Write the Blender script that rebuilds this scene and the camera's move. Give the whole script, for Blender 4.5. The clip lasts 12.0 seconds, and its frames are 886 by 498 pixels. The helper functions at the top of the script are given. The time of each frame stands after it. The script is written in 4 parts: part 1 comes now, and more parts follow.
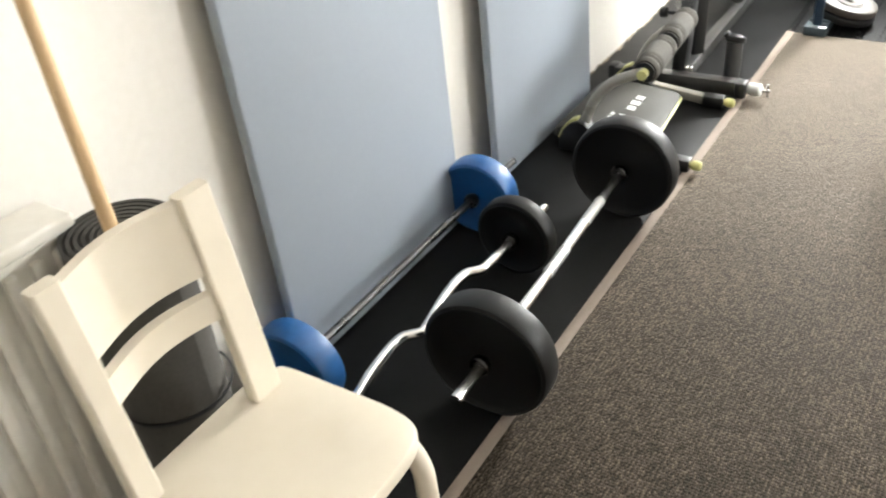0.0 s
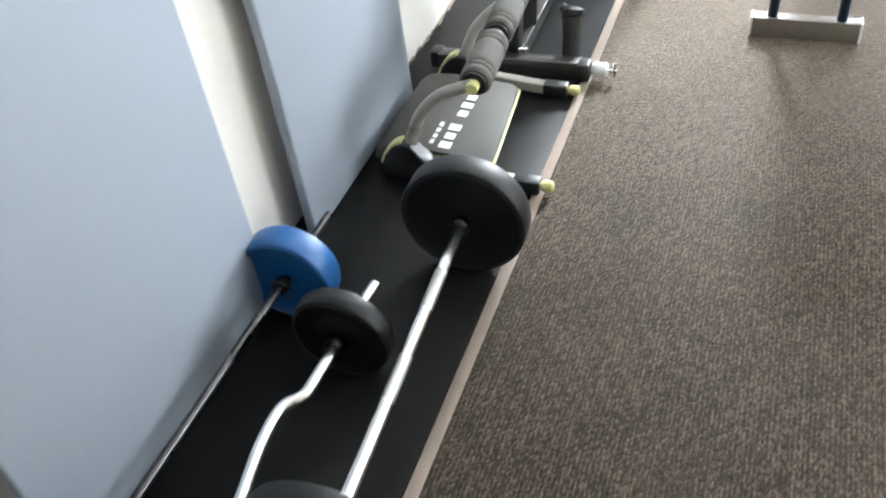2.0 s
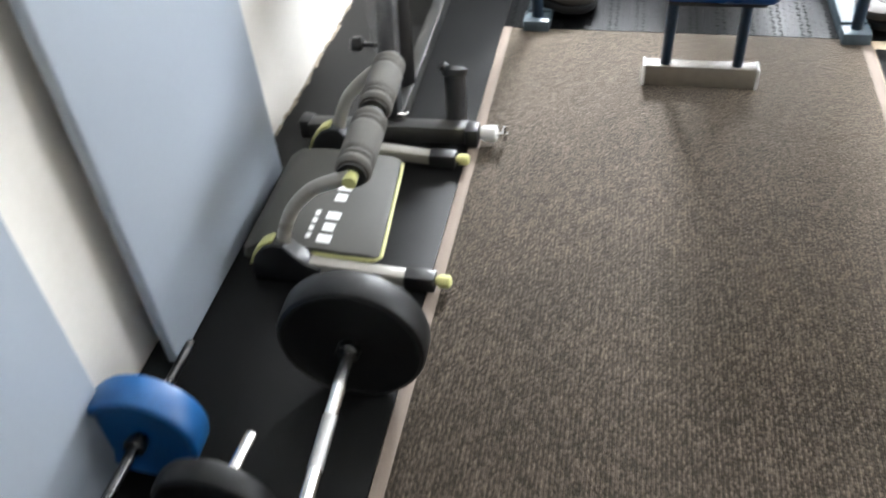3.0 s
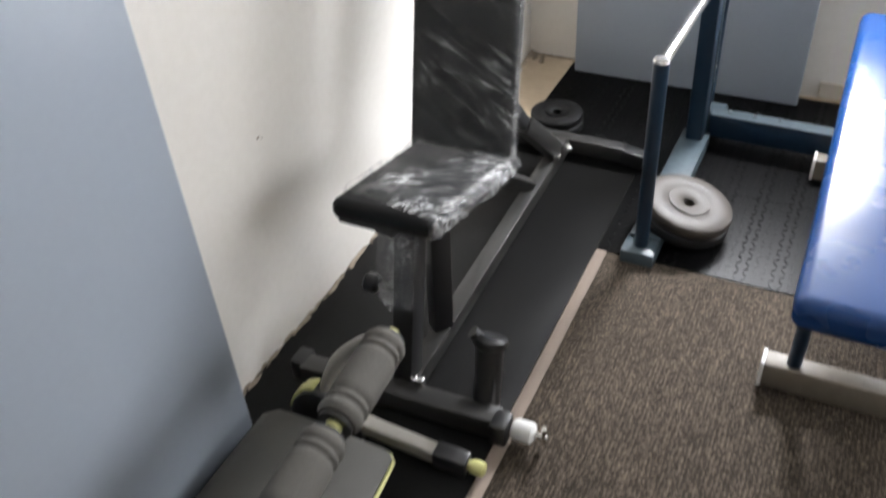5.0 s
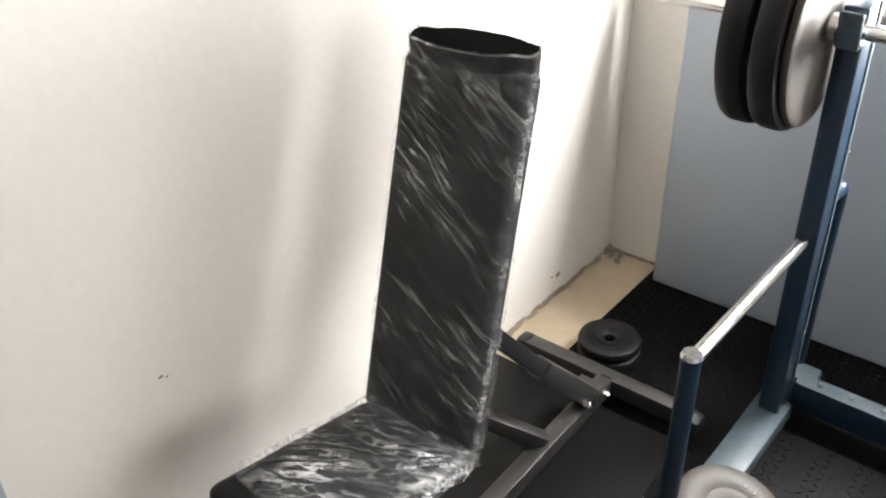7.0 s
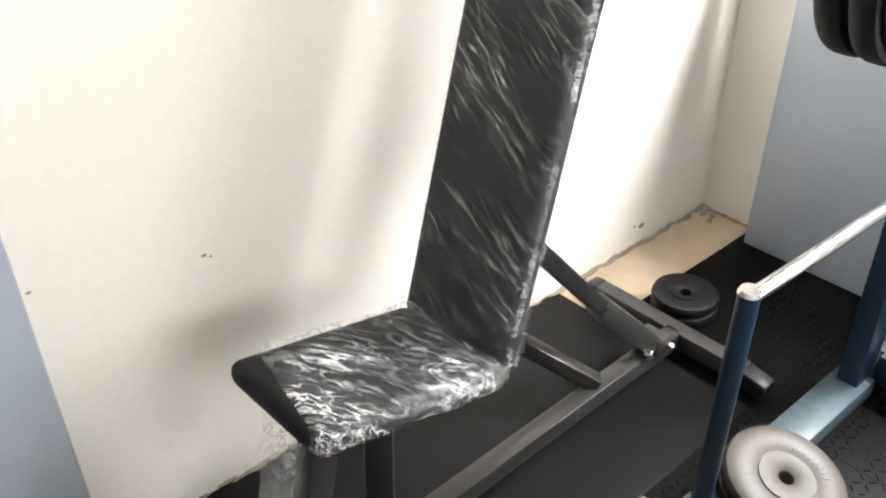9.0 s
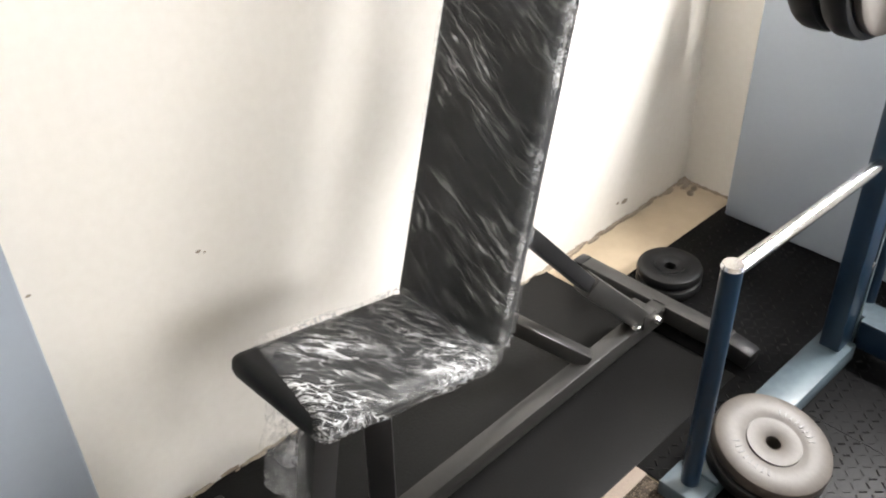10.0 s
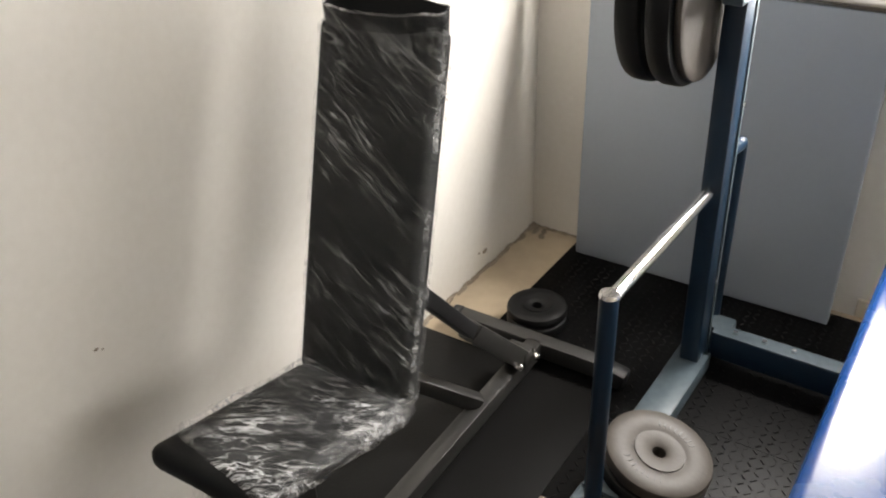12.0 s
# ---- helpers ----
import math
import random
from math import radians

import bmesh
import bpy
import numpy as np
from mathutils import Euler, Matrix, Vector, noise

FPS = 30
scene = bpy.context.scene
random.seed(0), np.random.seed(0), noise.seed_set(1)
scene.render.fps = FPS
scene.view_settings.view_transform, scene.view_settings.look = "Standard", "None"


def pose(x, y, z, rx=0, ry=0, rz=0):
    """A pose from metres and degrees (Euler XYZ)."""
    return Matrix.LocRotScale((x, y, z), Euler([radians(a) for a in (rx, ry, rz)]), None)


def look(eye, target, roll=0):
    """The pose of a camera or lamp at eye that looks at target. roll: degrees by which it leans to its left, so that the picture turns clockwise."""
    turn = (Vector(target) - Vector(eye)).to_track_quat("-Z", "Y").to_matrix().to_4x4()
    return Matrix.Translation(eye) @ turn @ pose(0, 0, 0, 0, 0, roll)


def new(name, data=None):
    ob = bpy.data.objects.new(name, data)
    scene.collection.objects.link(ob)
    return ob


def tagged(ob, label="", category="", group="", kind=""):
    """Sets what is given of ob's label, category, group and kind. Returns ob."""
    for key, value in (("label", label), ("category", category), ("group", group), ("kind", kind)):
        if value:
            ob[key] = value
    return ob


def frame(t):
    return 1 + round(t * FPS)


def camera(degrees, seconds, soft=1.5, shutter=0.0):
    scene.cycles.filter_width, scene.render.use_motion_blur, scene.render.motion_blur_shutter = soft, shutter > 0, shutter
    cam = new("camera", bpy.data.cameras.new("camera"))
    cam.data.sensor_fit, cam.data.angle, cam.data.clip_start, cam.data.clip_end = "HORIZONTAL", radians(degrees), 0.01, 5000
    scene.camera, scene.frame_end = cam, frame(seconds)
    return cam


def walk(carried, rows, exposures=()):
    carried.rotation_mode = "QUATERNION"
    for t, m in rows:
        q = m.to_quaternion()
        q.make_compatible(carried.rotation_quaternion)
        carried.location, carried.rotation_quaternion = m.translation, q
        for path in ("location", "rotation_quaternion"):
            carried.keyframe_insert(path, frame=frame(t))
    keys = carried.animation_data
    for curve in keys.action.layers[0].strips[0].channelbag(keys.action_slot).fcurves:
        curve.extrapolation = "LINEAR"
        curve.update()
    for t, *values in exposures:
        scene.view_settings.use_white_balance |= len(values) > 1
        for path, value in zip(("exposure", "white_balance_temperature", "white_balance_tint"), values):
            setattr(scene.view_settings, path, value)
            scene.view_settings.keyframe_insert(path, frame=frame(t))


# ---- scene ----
cam = camera(53.7, 12.0, soft=2.0, shutter=0.5)
PATH = [
    (0, (1.384, -4.965, 1.51), (0.433, -3.614, 0.382), -6.0),
    (0.5, (1.238, -4.818, 1.492), (0.448, -3.425, 0.294), -6.3),
    (1, (1.074, -4.694, 1.504), (0.477, -3.265, 0.238), -6.8),
    (1.5, (1.096, -4.532, 1.518), (0.479, -3.159, 0.201), -7.5),
    (2, (1.149, -4.297, 1.541), (0.538, -2.931, 0.214), -7.1),
    (2.5, (1.158, -4.146, 1.539), (0.598, -2.748, 0.222), -7.5),
    (3, (1.035, -3.918, 1.523), (0.669, -2.478, 0.184), -4.9),
    (3.2, (1.0, -3.839, 1.522), (0.686, -2.377, 0.194), -5.6),
    (4.8, (1.101, -3.064, 1.489), (0.415, -1.677, 0.222), -3.4),
    (5, (1.109, -2.983, 1.535), (0.384, -1.588, 0.298), -3.6),
    (5.5, (1.11, -2.742, 1.547), (0.326, -1.352, 0.342), -3.0),
    (6, (1.189, -2.518, 1.578), (0.159, -1.261, 0.412), -2.3),
    (6.5, (1.181, -2.374, 1.61), (0.118, -1.094, 0.499), -1.8),
    (6.7, (1.156, -2.34, 1.601), (0.104, -1.023, 0.524), -1.4),
    (8.3, (1.232, -2.209, 1.496), (-0.055, -1.062, 0.483), 0.1),
    (8.5, (1.251, -2.22, 1.476), (-0.039, -1.098, 0.439), -0.5),
    (9, (1.263, -2.23, 1.446), (0.014, -1.127, 0.34), -0.2),
    (9.5, (1.274, -2.246, 1.461), (0.044, -1.144, 0.333), -1.2),
    (10, (1.269, -2.251, 1.477), (0.066, -1.14, 0.329), -1.8),
    (10.5, (1.246, -2.28, 1.494), (0.061, -1.131, 0.364), -2.1),
    (11, (1.222, -2.318, 1.502), (0.089, -1.089, 0.404), -2.8),
    (11.5, (1.187, -2.334, 1.487), (0.25, -0.932, 0.412), -0.7),
    (12, (1.236, -2.381, 1.524), (0.273, -0.966, 0.488), -1.8),
]
EXPOSURES = [
    (0, 1.5, 6900, 8), (0.5, 1.45, 6800, 8), (1.5, 1.50, 6450, 8), (2.0, 1.42, 6250, 7), (2.5, 1.12, 6250, 8), (3.0, 1.2, 6350, 9), (3.2, 0.85, 6150, 9), (4.8, 0.48, 6550, 12), (5.5, -0.2, 6450, 12),
    (6, 0.3, 6750, 12), (6.5, 0.25, 6900, 12), (8.5, 0.42, 6950, 12), (9.0, 0.75, 6900, 12), (9.5, 0.86, 6950, 12), (10.0, 0.72, 6950, 12), (10.5, 0.42, 7050, 12), (11, 0.38, 7100, 12), (11.5, -0.18, 7250, 12), (12, -0.24, 7300, 12),
]
walk(cam, [(t, look(eye, target, roll)) for t, eye, target, roll in PATH], EXPOSURES)

# ---------------------------------------------------------------- light
world = bpy.data.worlds.new("sky")
scene.world = world
world.use_nodes = True
wn = world.node_tree.nodes
sky = wn.new("ShaderNodeTexSky")
sky.sky_type, sky.sun_disc = "NISHITA", False
sky.sun_elevation, sky.sun_rotation = radians(40), radians(20)
wn["Background"].inputs[1].default_value = 0.12
world.node_tree.links.new(sky.outputs[0], wn["Background"].inputs[0])


def area(name, eye, target, sx, sy, watts, colour):
    lamp = bpy.data.lights.new(name, "AREA")
    lamp.shape, lamp.size, lamp.size_y, lamp.energy, lamp.color = "RECTANGLE", sx, sy, watts, colour
    ob = new(name, lamp)
    ob.matrix_world = look(eye, target)
    return ob


# daylight through the window over the far mat, and through the second far window
area("window_daylight", (0.97, 0.016, 1.17), (0.97, -1.0, 1.12), 0.36, 0.32, 86, (0.93, 0.96, 1.0))
area("second_window_daylight", (1.92, 0.016, 1.02), (1.92, -1.0, 0.95), 0.46, 1.65, 26, (0.93, 0.96, 1.0))
# added fill lamp from the right, where no window is seen
area("side_fill", (4.05, -1.4, 1.6), (0.0, -2.2, 0.9), 1.7, 1.2, 6.0, (0.95, 0.97, 1.0))

# ---------------------------------------------------------------- materials


def nodes_of(name):
    m = bpy.data.materials.new(name)
    m.use_nodes = True
    return m, m.node_tree.nodes, m.node_tree.links


def surface(name, base, second=None, rough=0.6, metal=0.0, grain=30.0, stain=2.5, bump=0.1, stretch=(1, 1, 1), contrast=0.5, coat=0.0, rough_var=0.1, per_object=0.0, dist=0.002, spec=0.5):
    """Two scales of colour variation, uneven gloss and fine relief."""
    m, n, l = nodes_of(name)
    p = n["Principled BSDF"]
    p.inputs["Metallic"].default_value = metal
    p.inputs["Coat Weight"].default_value = coat
    p.inputs["Specular IOR Level"].default_value = spec
    second = second or tuple(c * 0.72 for c in base)
    co = n.new("ShaderNodeTexCoord")
    mp = n.new("ShaderNodeMapping")
    mp.inputs["Scale"].default_value = stretch
    l.new(co.outputs["Object"], mp.inputs["Vector"])
    fine, big = n.new("ShaderNodeTexNoise"), n.new("ShaderNodeTexNoise")
    for tex, s, d in ((fine, grain, 6), (big, stain, 3)):
        tex.inputs["Scale"].default_value, tex.inputs["Detail"].default_value = s, d
        l.new(mp.outputs[0], tex.inputs["Vector"])
    mix = n.new("ShaderNodeMath")
    mix.operation = "MULTIPLY_ADD"
    l.new(fine.outputs[0], mix.inputs[0])
    mix.inputs[1].default_value = 0.5
    half = n.new("ShaderNodeMath")
    half.operation = "MULTIPLY"
    half.inputs[1].default_value = 0.5
    l.new(big.outputs[0], half.inputs[0])
    l.new(half.outputs[0], mix.inputs[2])
    ramp = n.new("ShaderNodeValToRGB")
    ramp.color_ramp.elements[0].position, ramp.color_ramp.elements[1].position = 0.5 - contrast / 2, 0.5 + contrast / 2
    ramp.color_ramp.elements[0].color, ramp.color_ramp.elements[1].color = (*second, 1), (*base, 1)
    l.new(mix.outputs[0], ramp.inputs[0])
    out = ramp.outputs[0]
    if per_object:
        info, hsv = n.new("ShaderNodeObjectInfo"), n.new("ShaderNodeHueSaturation")
        rng = n.new("ShaderNodeMapRange")
        rng.inputs[3].default_value, rng.inputs[4].default_value = 1 - per_object, 1 + per_object
        l.new(info.outputs["Random"], rng.inputs[0])
        l.new(rng.outputs[0], hsv.inputs["Value"])
        l.new(out, hsv.inputs["Color"])
        out = hsv.outputs[0]
    l.new(out, p.inputs["Base Color"])
    rr = n.new("ShaderNodeMapRange")
    rr.inputs[3].default_value, rr.inputs[4].default_value = max(0.02, rough - rough_var), min(1, rough + rough_var)
    l.new(big.outputs[0], rr.inputs[0])
    l.new(rr.outputs[0], p.inputs["Roughness"])
    bp = n.new("ShaderNodeBump")
    bp.inputs["Strength"].default_value, bp.inputs["Distance"].default_value = bump, dist
    l.new(fine.outputs[0], bp.inputs["Height"])
    l.new(bp.outputs[0], p.inputs["Normal"])
    return m


PLASTER = surface("white_wall_paint", (0.80, 0.77, 0.72), (0.70, 0.665, 0.61), rough=0.6, grain=45, stain=1.6, bump=0.12, contrast=0.7)
CEILING = surface("ceiling_paint", (0.82, 0.81, 0.78), rough=0.8, bump=0.05)
LINO = surface("beige_floor", (0.57, 0.47, 0.34), (0.42, 0.33, 0.23), rough=0.5, grain=18, stain=5, bump=0.1)
RUBBER = surface("dark_rubber", (0.0105, 0.0103, 0.0100), (0.0058, 0.0058, 0.0058), spec=0.08, rough=0.42, grain=160, stain=2, bump=0.3, contrast=0.6)
TREAD = surface("tread_rubber", (0.0048, 0.0048, 0.005), (0.0030, 0.0030, 0.0032), spec=0.07, rough=0.36, grain=120, stain=3, bump=0.15)
BORDER = surface("carpet_border", (0.25, 0.20, 0.165), (0.16, 0.125, 0.10), rough=0.9, grain=220, stain=6, bump=0.5)
VINYL_GREY = surface("blue_grey_vinyl", (0.29, 0.325, 0.37), (0.262, 0.295, 0.338), rough=0.36, grain=60, stain=1.4, bump=0.06, contrast=0.8)
CREAM = surface("cream_lacquer", (0.70, 0.635, 0.53), (0.62, 0.555, 0.45), rough=0.38, grain=25, stain=4, bump=0.03, contrast=0.8)
RADIATOR = surface("radiator_enamel", (0.72, 0.69, 0.63), (0.60, 0.57, 0.51), rough=0.35, grain=40, stain=5, bump=0.03)
WOODSTICK = surface("pale_wood", (0.62, 0.44, 0.25), (0.46, 0.30, 0.15), rough=0.5, grain=40, stain=6, stretch=(8, 8, 1), bump=0.08)
FOAM_DARK = surface("dark_foam_mat", (0.065, 0.06, 0.053), (0.04, 0.037, 0.032), rough=0.85, grain=120, stain=5, bump=0.2)
PLATE_BLACK = surface("black_plate_vinyl", (0.0062, 0.0065, 0.0070), (0.004, 0.004, 0.0045), spec=0.26, rough=0.45, grain=140, stain=6, bump=0.12)
PLATE_BLUE = surface("blue_plate_vinyl", (0.005, 0.085, 0.26), (0.003, 0.055, 0.18), rough=0.42, grain=70, stain=8, bump=0.15)
PLATE_GREY = surface("grey_plate_enamel", (0.060, 0.051, 0.043), (0.036, 0.030, 0.025), spec=0.25, rough=0.5, grain=90, stain=7, bump=0.15)
PLATE_MARK = surface("plate_relief_enamel", (0.030, 0.025, 0.021), rough=0.5, bump=0.05)
CHROME = surface("chrome", (0.88, 0.87, 0.86), (0.66, 0.65, 0.64), rough=0.2, metal=1.0, grain=90, stain=8, bump=0.03, rough_var=0.08)
KNURL = surface("knurled_steel", (0.55, 0.55, 0.54), (0.36, 0.36, 0.36), rough=0.38, metal=1.0, grain=700, stain=12, bump=0.5)
STEEL_DARK = surface("dark_bar_steel", (0.10, 0.10, 0.10), (0.05, 0.05, 0.05), rough=0.28, metal=1.0, grain=80, stain=8)
FRAME_GREY = surface("dark_grey_paint", (0.034, 0.033, 0.031), (0.022, 0.021, 0.020), rough=0.36, grain=80, stain=6, bump=0.05)
BLACK_PLASTIC = surface("black_plastic", (0.014, 0.014, 0.015), rough=0.4, grain=120, stain=8, bump=0.06)
PAD_BLACK = surface("black_upholstery", (0.0085, 0.009, 0.0095), (0.0055, 0.0055, 0.006), spec=0.2, rough=0.55, grain=220, stain=6, bump=0.15)
FOAM_ROLL = surface("foam_roller_grey", (0.085, 0.08, 0.07), (0.06, 0.056, 0.05), rough=0.9, grain=260, stain=8, bump=0.3)
ARM_STEEL = surface("grey_tube_paint", (0.30, 0.285, 0.255), (0.22, 0.205, 0.18), rough=0.3, grain=60, stain=8, bump=0.05)
LIME = surface("lime_plastic", (0.54, 0.53, 0.23), (0.42, 0.41, 0.16), rough=0.45, grain=60, stain=8, bump=0.04)
BOARD = surface("board_cover", (0.062, 0.06, 0.052), (0.045, 0.043, 0.038), rough=0.7, grain=300, stain=5, bump=0.2)
PRINT = surface("white_print", (0.78, 0.78, 0.76), rough=0.6, bump=0.02)
RACK_BLUE = surface("petrol_blue_paint", (0.0065, 0.022, 0.044), (0.0045, 0.015, 0.031), rough=0.34, grain=60, stain=6, bump=0.05)
RACK_LIGHT = surface("worn_lit_grey_blue_paint", (0.072, 0.098, 0.116), (0.036, 0.054, 0.066), rough=0.42, grain=55, stain=9, bump=0.12, contrast=0.35)
VINYL_BLUE = surface("royal_blue_vinyl", (0.0045, 0.042, 0.165), (0.0035, 0.034, 0.135), spec=0.45, rough=0.27, grain=160, stain=5, bump=0.10)
BEAM_BEIGE = surface("beige_painted_beam", (0.19, 0.165, 0.13), (0.12, 0.103, 0.08), rough=0.5, grain=40, stain=8, bump=0.08)
WHITE_PAINT = surface("window_frame_paint", (0.80, 0.80, 0.78), rough=0.35, bump=0.03)
DIRT = surface("crumbled_plaster", (0.40, 0.34, 0.27), (0.22, 0.18, 0.14), rough=0.95, grain=60, stain=14, bump=0.6)


def carpet_material():
    """Brown-grey loop pile: rows of small loops, each with its own tone, and broad trodden patches."""
    m, n, l = nodes_of("loop_pile_carpet")
    p = n["Principled BSDF"]
    p.inputs["Roughness"].default_value = 0.75
    p.inputs["Specular IOR Level"].default_value = 0.15
    p.inputs["Specular Tint"].default_value = (1.0, 0.82, 0.66, 1)
    p.inputs["Sheen Weight"].default_value, p.inputs["Sheen Roughness"].default_value = 0.75, 0.3
    p.inputs["Sheen Tint"].default_value = (0.92, 0.78, 0.63, 1)
    co = n.new("ShaderNodeTexCoord")
    mp = n.new("ShaderNodeMapping")
    mp.inputs["Scale"].default_value = (215, 125, 1)
    l.new(co.outputs["Object"], mp.inputs["Vector"])
    vor = n.new("ShaderNodeTexVoronoi")
    vor.inputs["Scale"].default_value, vor.inputs["Randomness"].default_value = 1.0, 0.55
    l.new(mp.outputs[0], vor.inputs["Vector"])
    big = n.new("ShaderNodeTexNoise")
    big.inputs["Scale"].default_value, big.inputs["Detail"].default_value = 4.0, 5
    l.new(co.outputs["Object"], big.inputs["Vector"])
    mp2 = n.new("ShaderNodeMapping")
    mp2.inputs["Scale"].default_value = (95, 14, 1)
    l.new(co.outputs["Object"], mp2.inputs["Vector"])
    streak = n.new("ShaderNodeTexNoise")
    streak.inputs["Scale"].default_value, streak.inputs["Detail"].default_value = 1.0, 4
    l.new(mp2.outputs[0], streak.inputs["Vector"])
    sep = n.new("ShaderNodeSeparateColor")
    l.new(vor.outputs["Color"], sep.inputs[0])
    tone = n.new("ShaderNodeValToRGB")
    e = tone.color_ramp.elements
    e[0].color, e[1].color = (0.0028, 0.0021, 0.0015, 1), (0.112, 0.087, 0.066, 1)
    mid = e.new(0.5)
    mid.color = (0.021, 0.0163, 0.0122, 1)
    add = n.new("ShaderNodeMath")
    add.operation = "MULTIPLY_ADD"
    add.inputs[1].default_value = 0.44
    l.new(sep.outputs[0], add.inputs[0])
    add2 = n.new("ShaderNodeMath")
    add2.operation = "MULTIPLY_ADD"
    add2.inputs[1].default_value = 0.55
    l.new(streak.outputs[0], add2.inputs[0])
    sub = n.new("ShaderNodeMath")
    sub.operation = "MULTIPLY_ADD"
    sub.inputs[1].default_value, sub.inputs[2].default_value = 0.24, -0.055
    l.new(big.outputs[0], sub.inputs[0])
    l.new(sub.outputs[0], add2.inputs[2])
    l.new(add2.outputs[0], add.inputs[2])
    # shade in the gaps between loops, painted into the tone
    gap = n.new("ShaderNodeMath")
    gap.operation = "MULTIPLY_ADD"
    gap.inputs[1].default_value = -0.42
    rows = n.new("ShaderNodeTexWave")
    rows.wave_type, rows.bands_direction = "BANDS", "X"
    for key, value in (("Scale", 32.0), ("Distortion", 2.2), ("Detail", 1.0), ("Detail Scale", 4.5)):
        rows.inputs[key].default_value = value
    l.new(co.outputs["Object"], rows.inputs["Vector"])
    weave = n.new("ShaderNodeMath")
    weave.operation = "MULTIPLY_ADD"
    weave.inputs[1].default_value = 0.20
    l.new(rows.outputs["Fac"], weave.inputs[0])
    l.new(add.outputs[0], weave.inputs[2])
    l.new(vor.outputs["Distance"], gap.inputs[0])
    lift = n.new("ShaderNodeMath")
    lift.operation = "ADD"
    lift.inputs[1].default_value = 0.10
    l.new(weave.outputs[0], lift.inputs[0])
    l.new(lift.outputs[0], gap.inputs[2])
    l.new(gap.outputs[0], tone.inputs[0])
    l.new(tone.outputs[0], p.inputs["Base Color"])
    bp = n.new("ShaderNodeBump")
    bp.inputs["Strength"].default_value, bp.inputs["Distance"].default_value = 0.8, 0.003
    inv = n.new("ShaderNodeMath")
    inv.operation = "SUBTRACT"
    inv.inputs[0].default_value = 1.0
    l.new(vor.outputs["Distance"], inv.inputs[1])
    l.new(inv.outputs[0], bp.inputs["Height"])
    l.new(bp.outputs[0], p.inputs["Normal"])
    return m


def film_material(name, strength, wide, scale, twist, turned, mask=(1.0, 0.45)):
    """Clear stretch film: crease glints painted as whiter, more opaque lines; milky in patches."""
    m, n, l = nodes_of(name)
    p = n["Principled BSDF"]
    p.inputs["Base Color"].default_value = (0.82, 0.83, 0.84, 1)
    p.inputs["Roughness"].default_value = 0.13
    co = n.new("ShaderNodeTexCoord")
    turn, mp = n.new("ShaderNodeMapping"), n.new("ShaderNodeMapping")
    turn.inputs["Rotation"].default_value = [radians(a) for a in turned]
    mp.inputs["Scale"].default_value = scale
    l.new(co.outputs["Object"], turn.inputs["Vector"])
    l.new(turn.outputs[0], mp.inputs["Vector"])
    crease, fine, big = n.new("ShaderNodeTexNoise"), n.new("ShaderNodeTexNoise"), n.new("ShaderNodeTexNoise")
    crease.inputs["Scale"].default_value, crease.inputs["Detail"].default_value, crease.inputs["Distortion"].default_value = 0.8, 3, twist
    fine.inputs["Scale"].default_value, fine.inputs["Detail"].default_value, fine.inputs["Distortion"].default_value = 1.7, 6, 0.35
    for tex in (crease, fine):
        l.new(mp.outputs[0], tex.inputs["Vector"])
    big.inputs["Scale"].default_value, big.inputs["Detail"].default_value = 9.0, 4
    l.new(co.outputs["Object"], big.inputs["Vector"])

    def maths(op, a, b, c=None):
        q = n.new("ShaderNodeMath")
        q.operation = op
        for k, v in enumerate((a, b, c)):
            if v is None:
                continue
            if isinstance(v, (int, float)):
                q.inputs[k].default_value = v
            else:
                l.new(v, q.inputs[k])
        return q.outputs[0]

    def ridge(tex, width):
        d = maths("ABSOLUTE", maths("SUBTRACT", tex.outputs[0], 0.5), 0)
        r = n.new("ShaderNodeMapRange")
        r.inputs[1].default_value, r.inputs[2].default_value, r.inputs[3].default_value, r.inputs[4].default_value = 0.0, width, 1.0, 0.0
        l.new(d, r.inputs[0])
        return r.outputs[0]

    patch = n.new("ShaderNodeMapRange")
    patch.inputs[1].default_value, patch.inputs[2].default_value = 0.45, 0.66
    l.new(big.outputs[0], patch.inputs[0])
    # highlights along the creases, painted in white through the opacity
    glint_lines = maths("ADD", maths("MULTIPLY", ridge(crease, wide), 0.55 * strength), maths("MULTIPLY", ridge(fine, wide * 0.6), 0.5 * strength))
    glint_lines = maths("MULTIPLY", glint_lines, maths("MULTIPLY_ADD", patch.outputs[0], *mask))
    alpha = maths("ADD", maths("MULTIPLY_ADD", patch.outputs[0], 0.06 * strength, 0.008 + 0.012 * strength), glint_lines)
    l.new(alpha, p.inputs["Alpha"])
    bp = n.new("ShaderNodeBump")
    bp.inputs["Strength"].default_value, bp.inputs["Distance"].default_value = 0.9, 0.006
    l.new(maths("ADD", crease.outputs[0], maths("MULTIPLY", fine.outputs[0], 0.5)), bp.inputs["Height"])
    l.new(bp.outputs[0], p.inputs["Normal"])
    return m


def glass_material():
    m, n, l = nodes_of("window_glass")
    p = n["Principled BSDF"]
    p.inputs["Roughness"].default_value, p.inputs["Transmission Weight"].default_value = 0.02, 1.0
    return m


def daylight_material():
    m, n, l = nodes_of("bright_sky_backdrop")
    p = n["Principled BSDF"]
    p.inputs["Base Color"].default_value = (0.8, 0.85, 0.9, 1)
    p.inputs["Emission Color"].default_value = (0.93, 0.96, 1.0, 1)
    p.inputs["Emission Strength"].default_value = 5.0
    return m


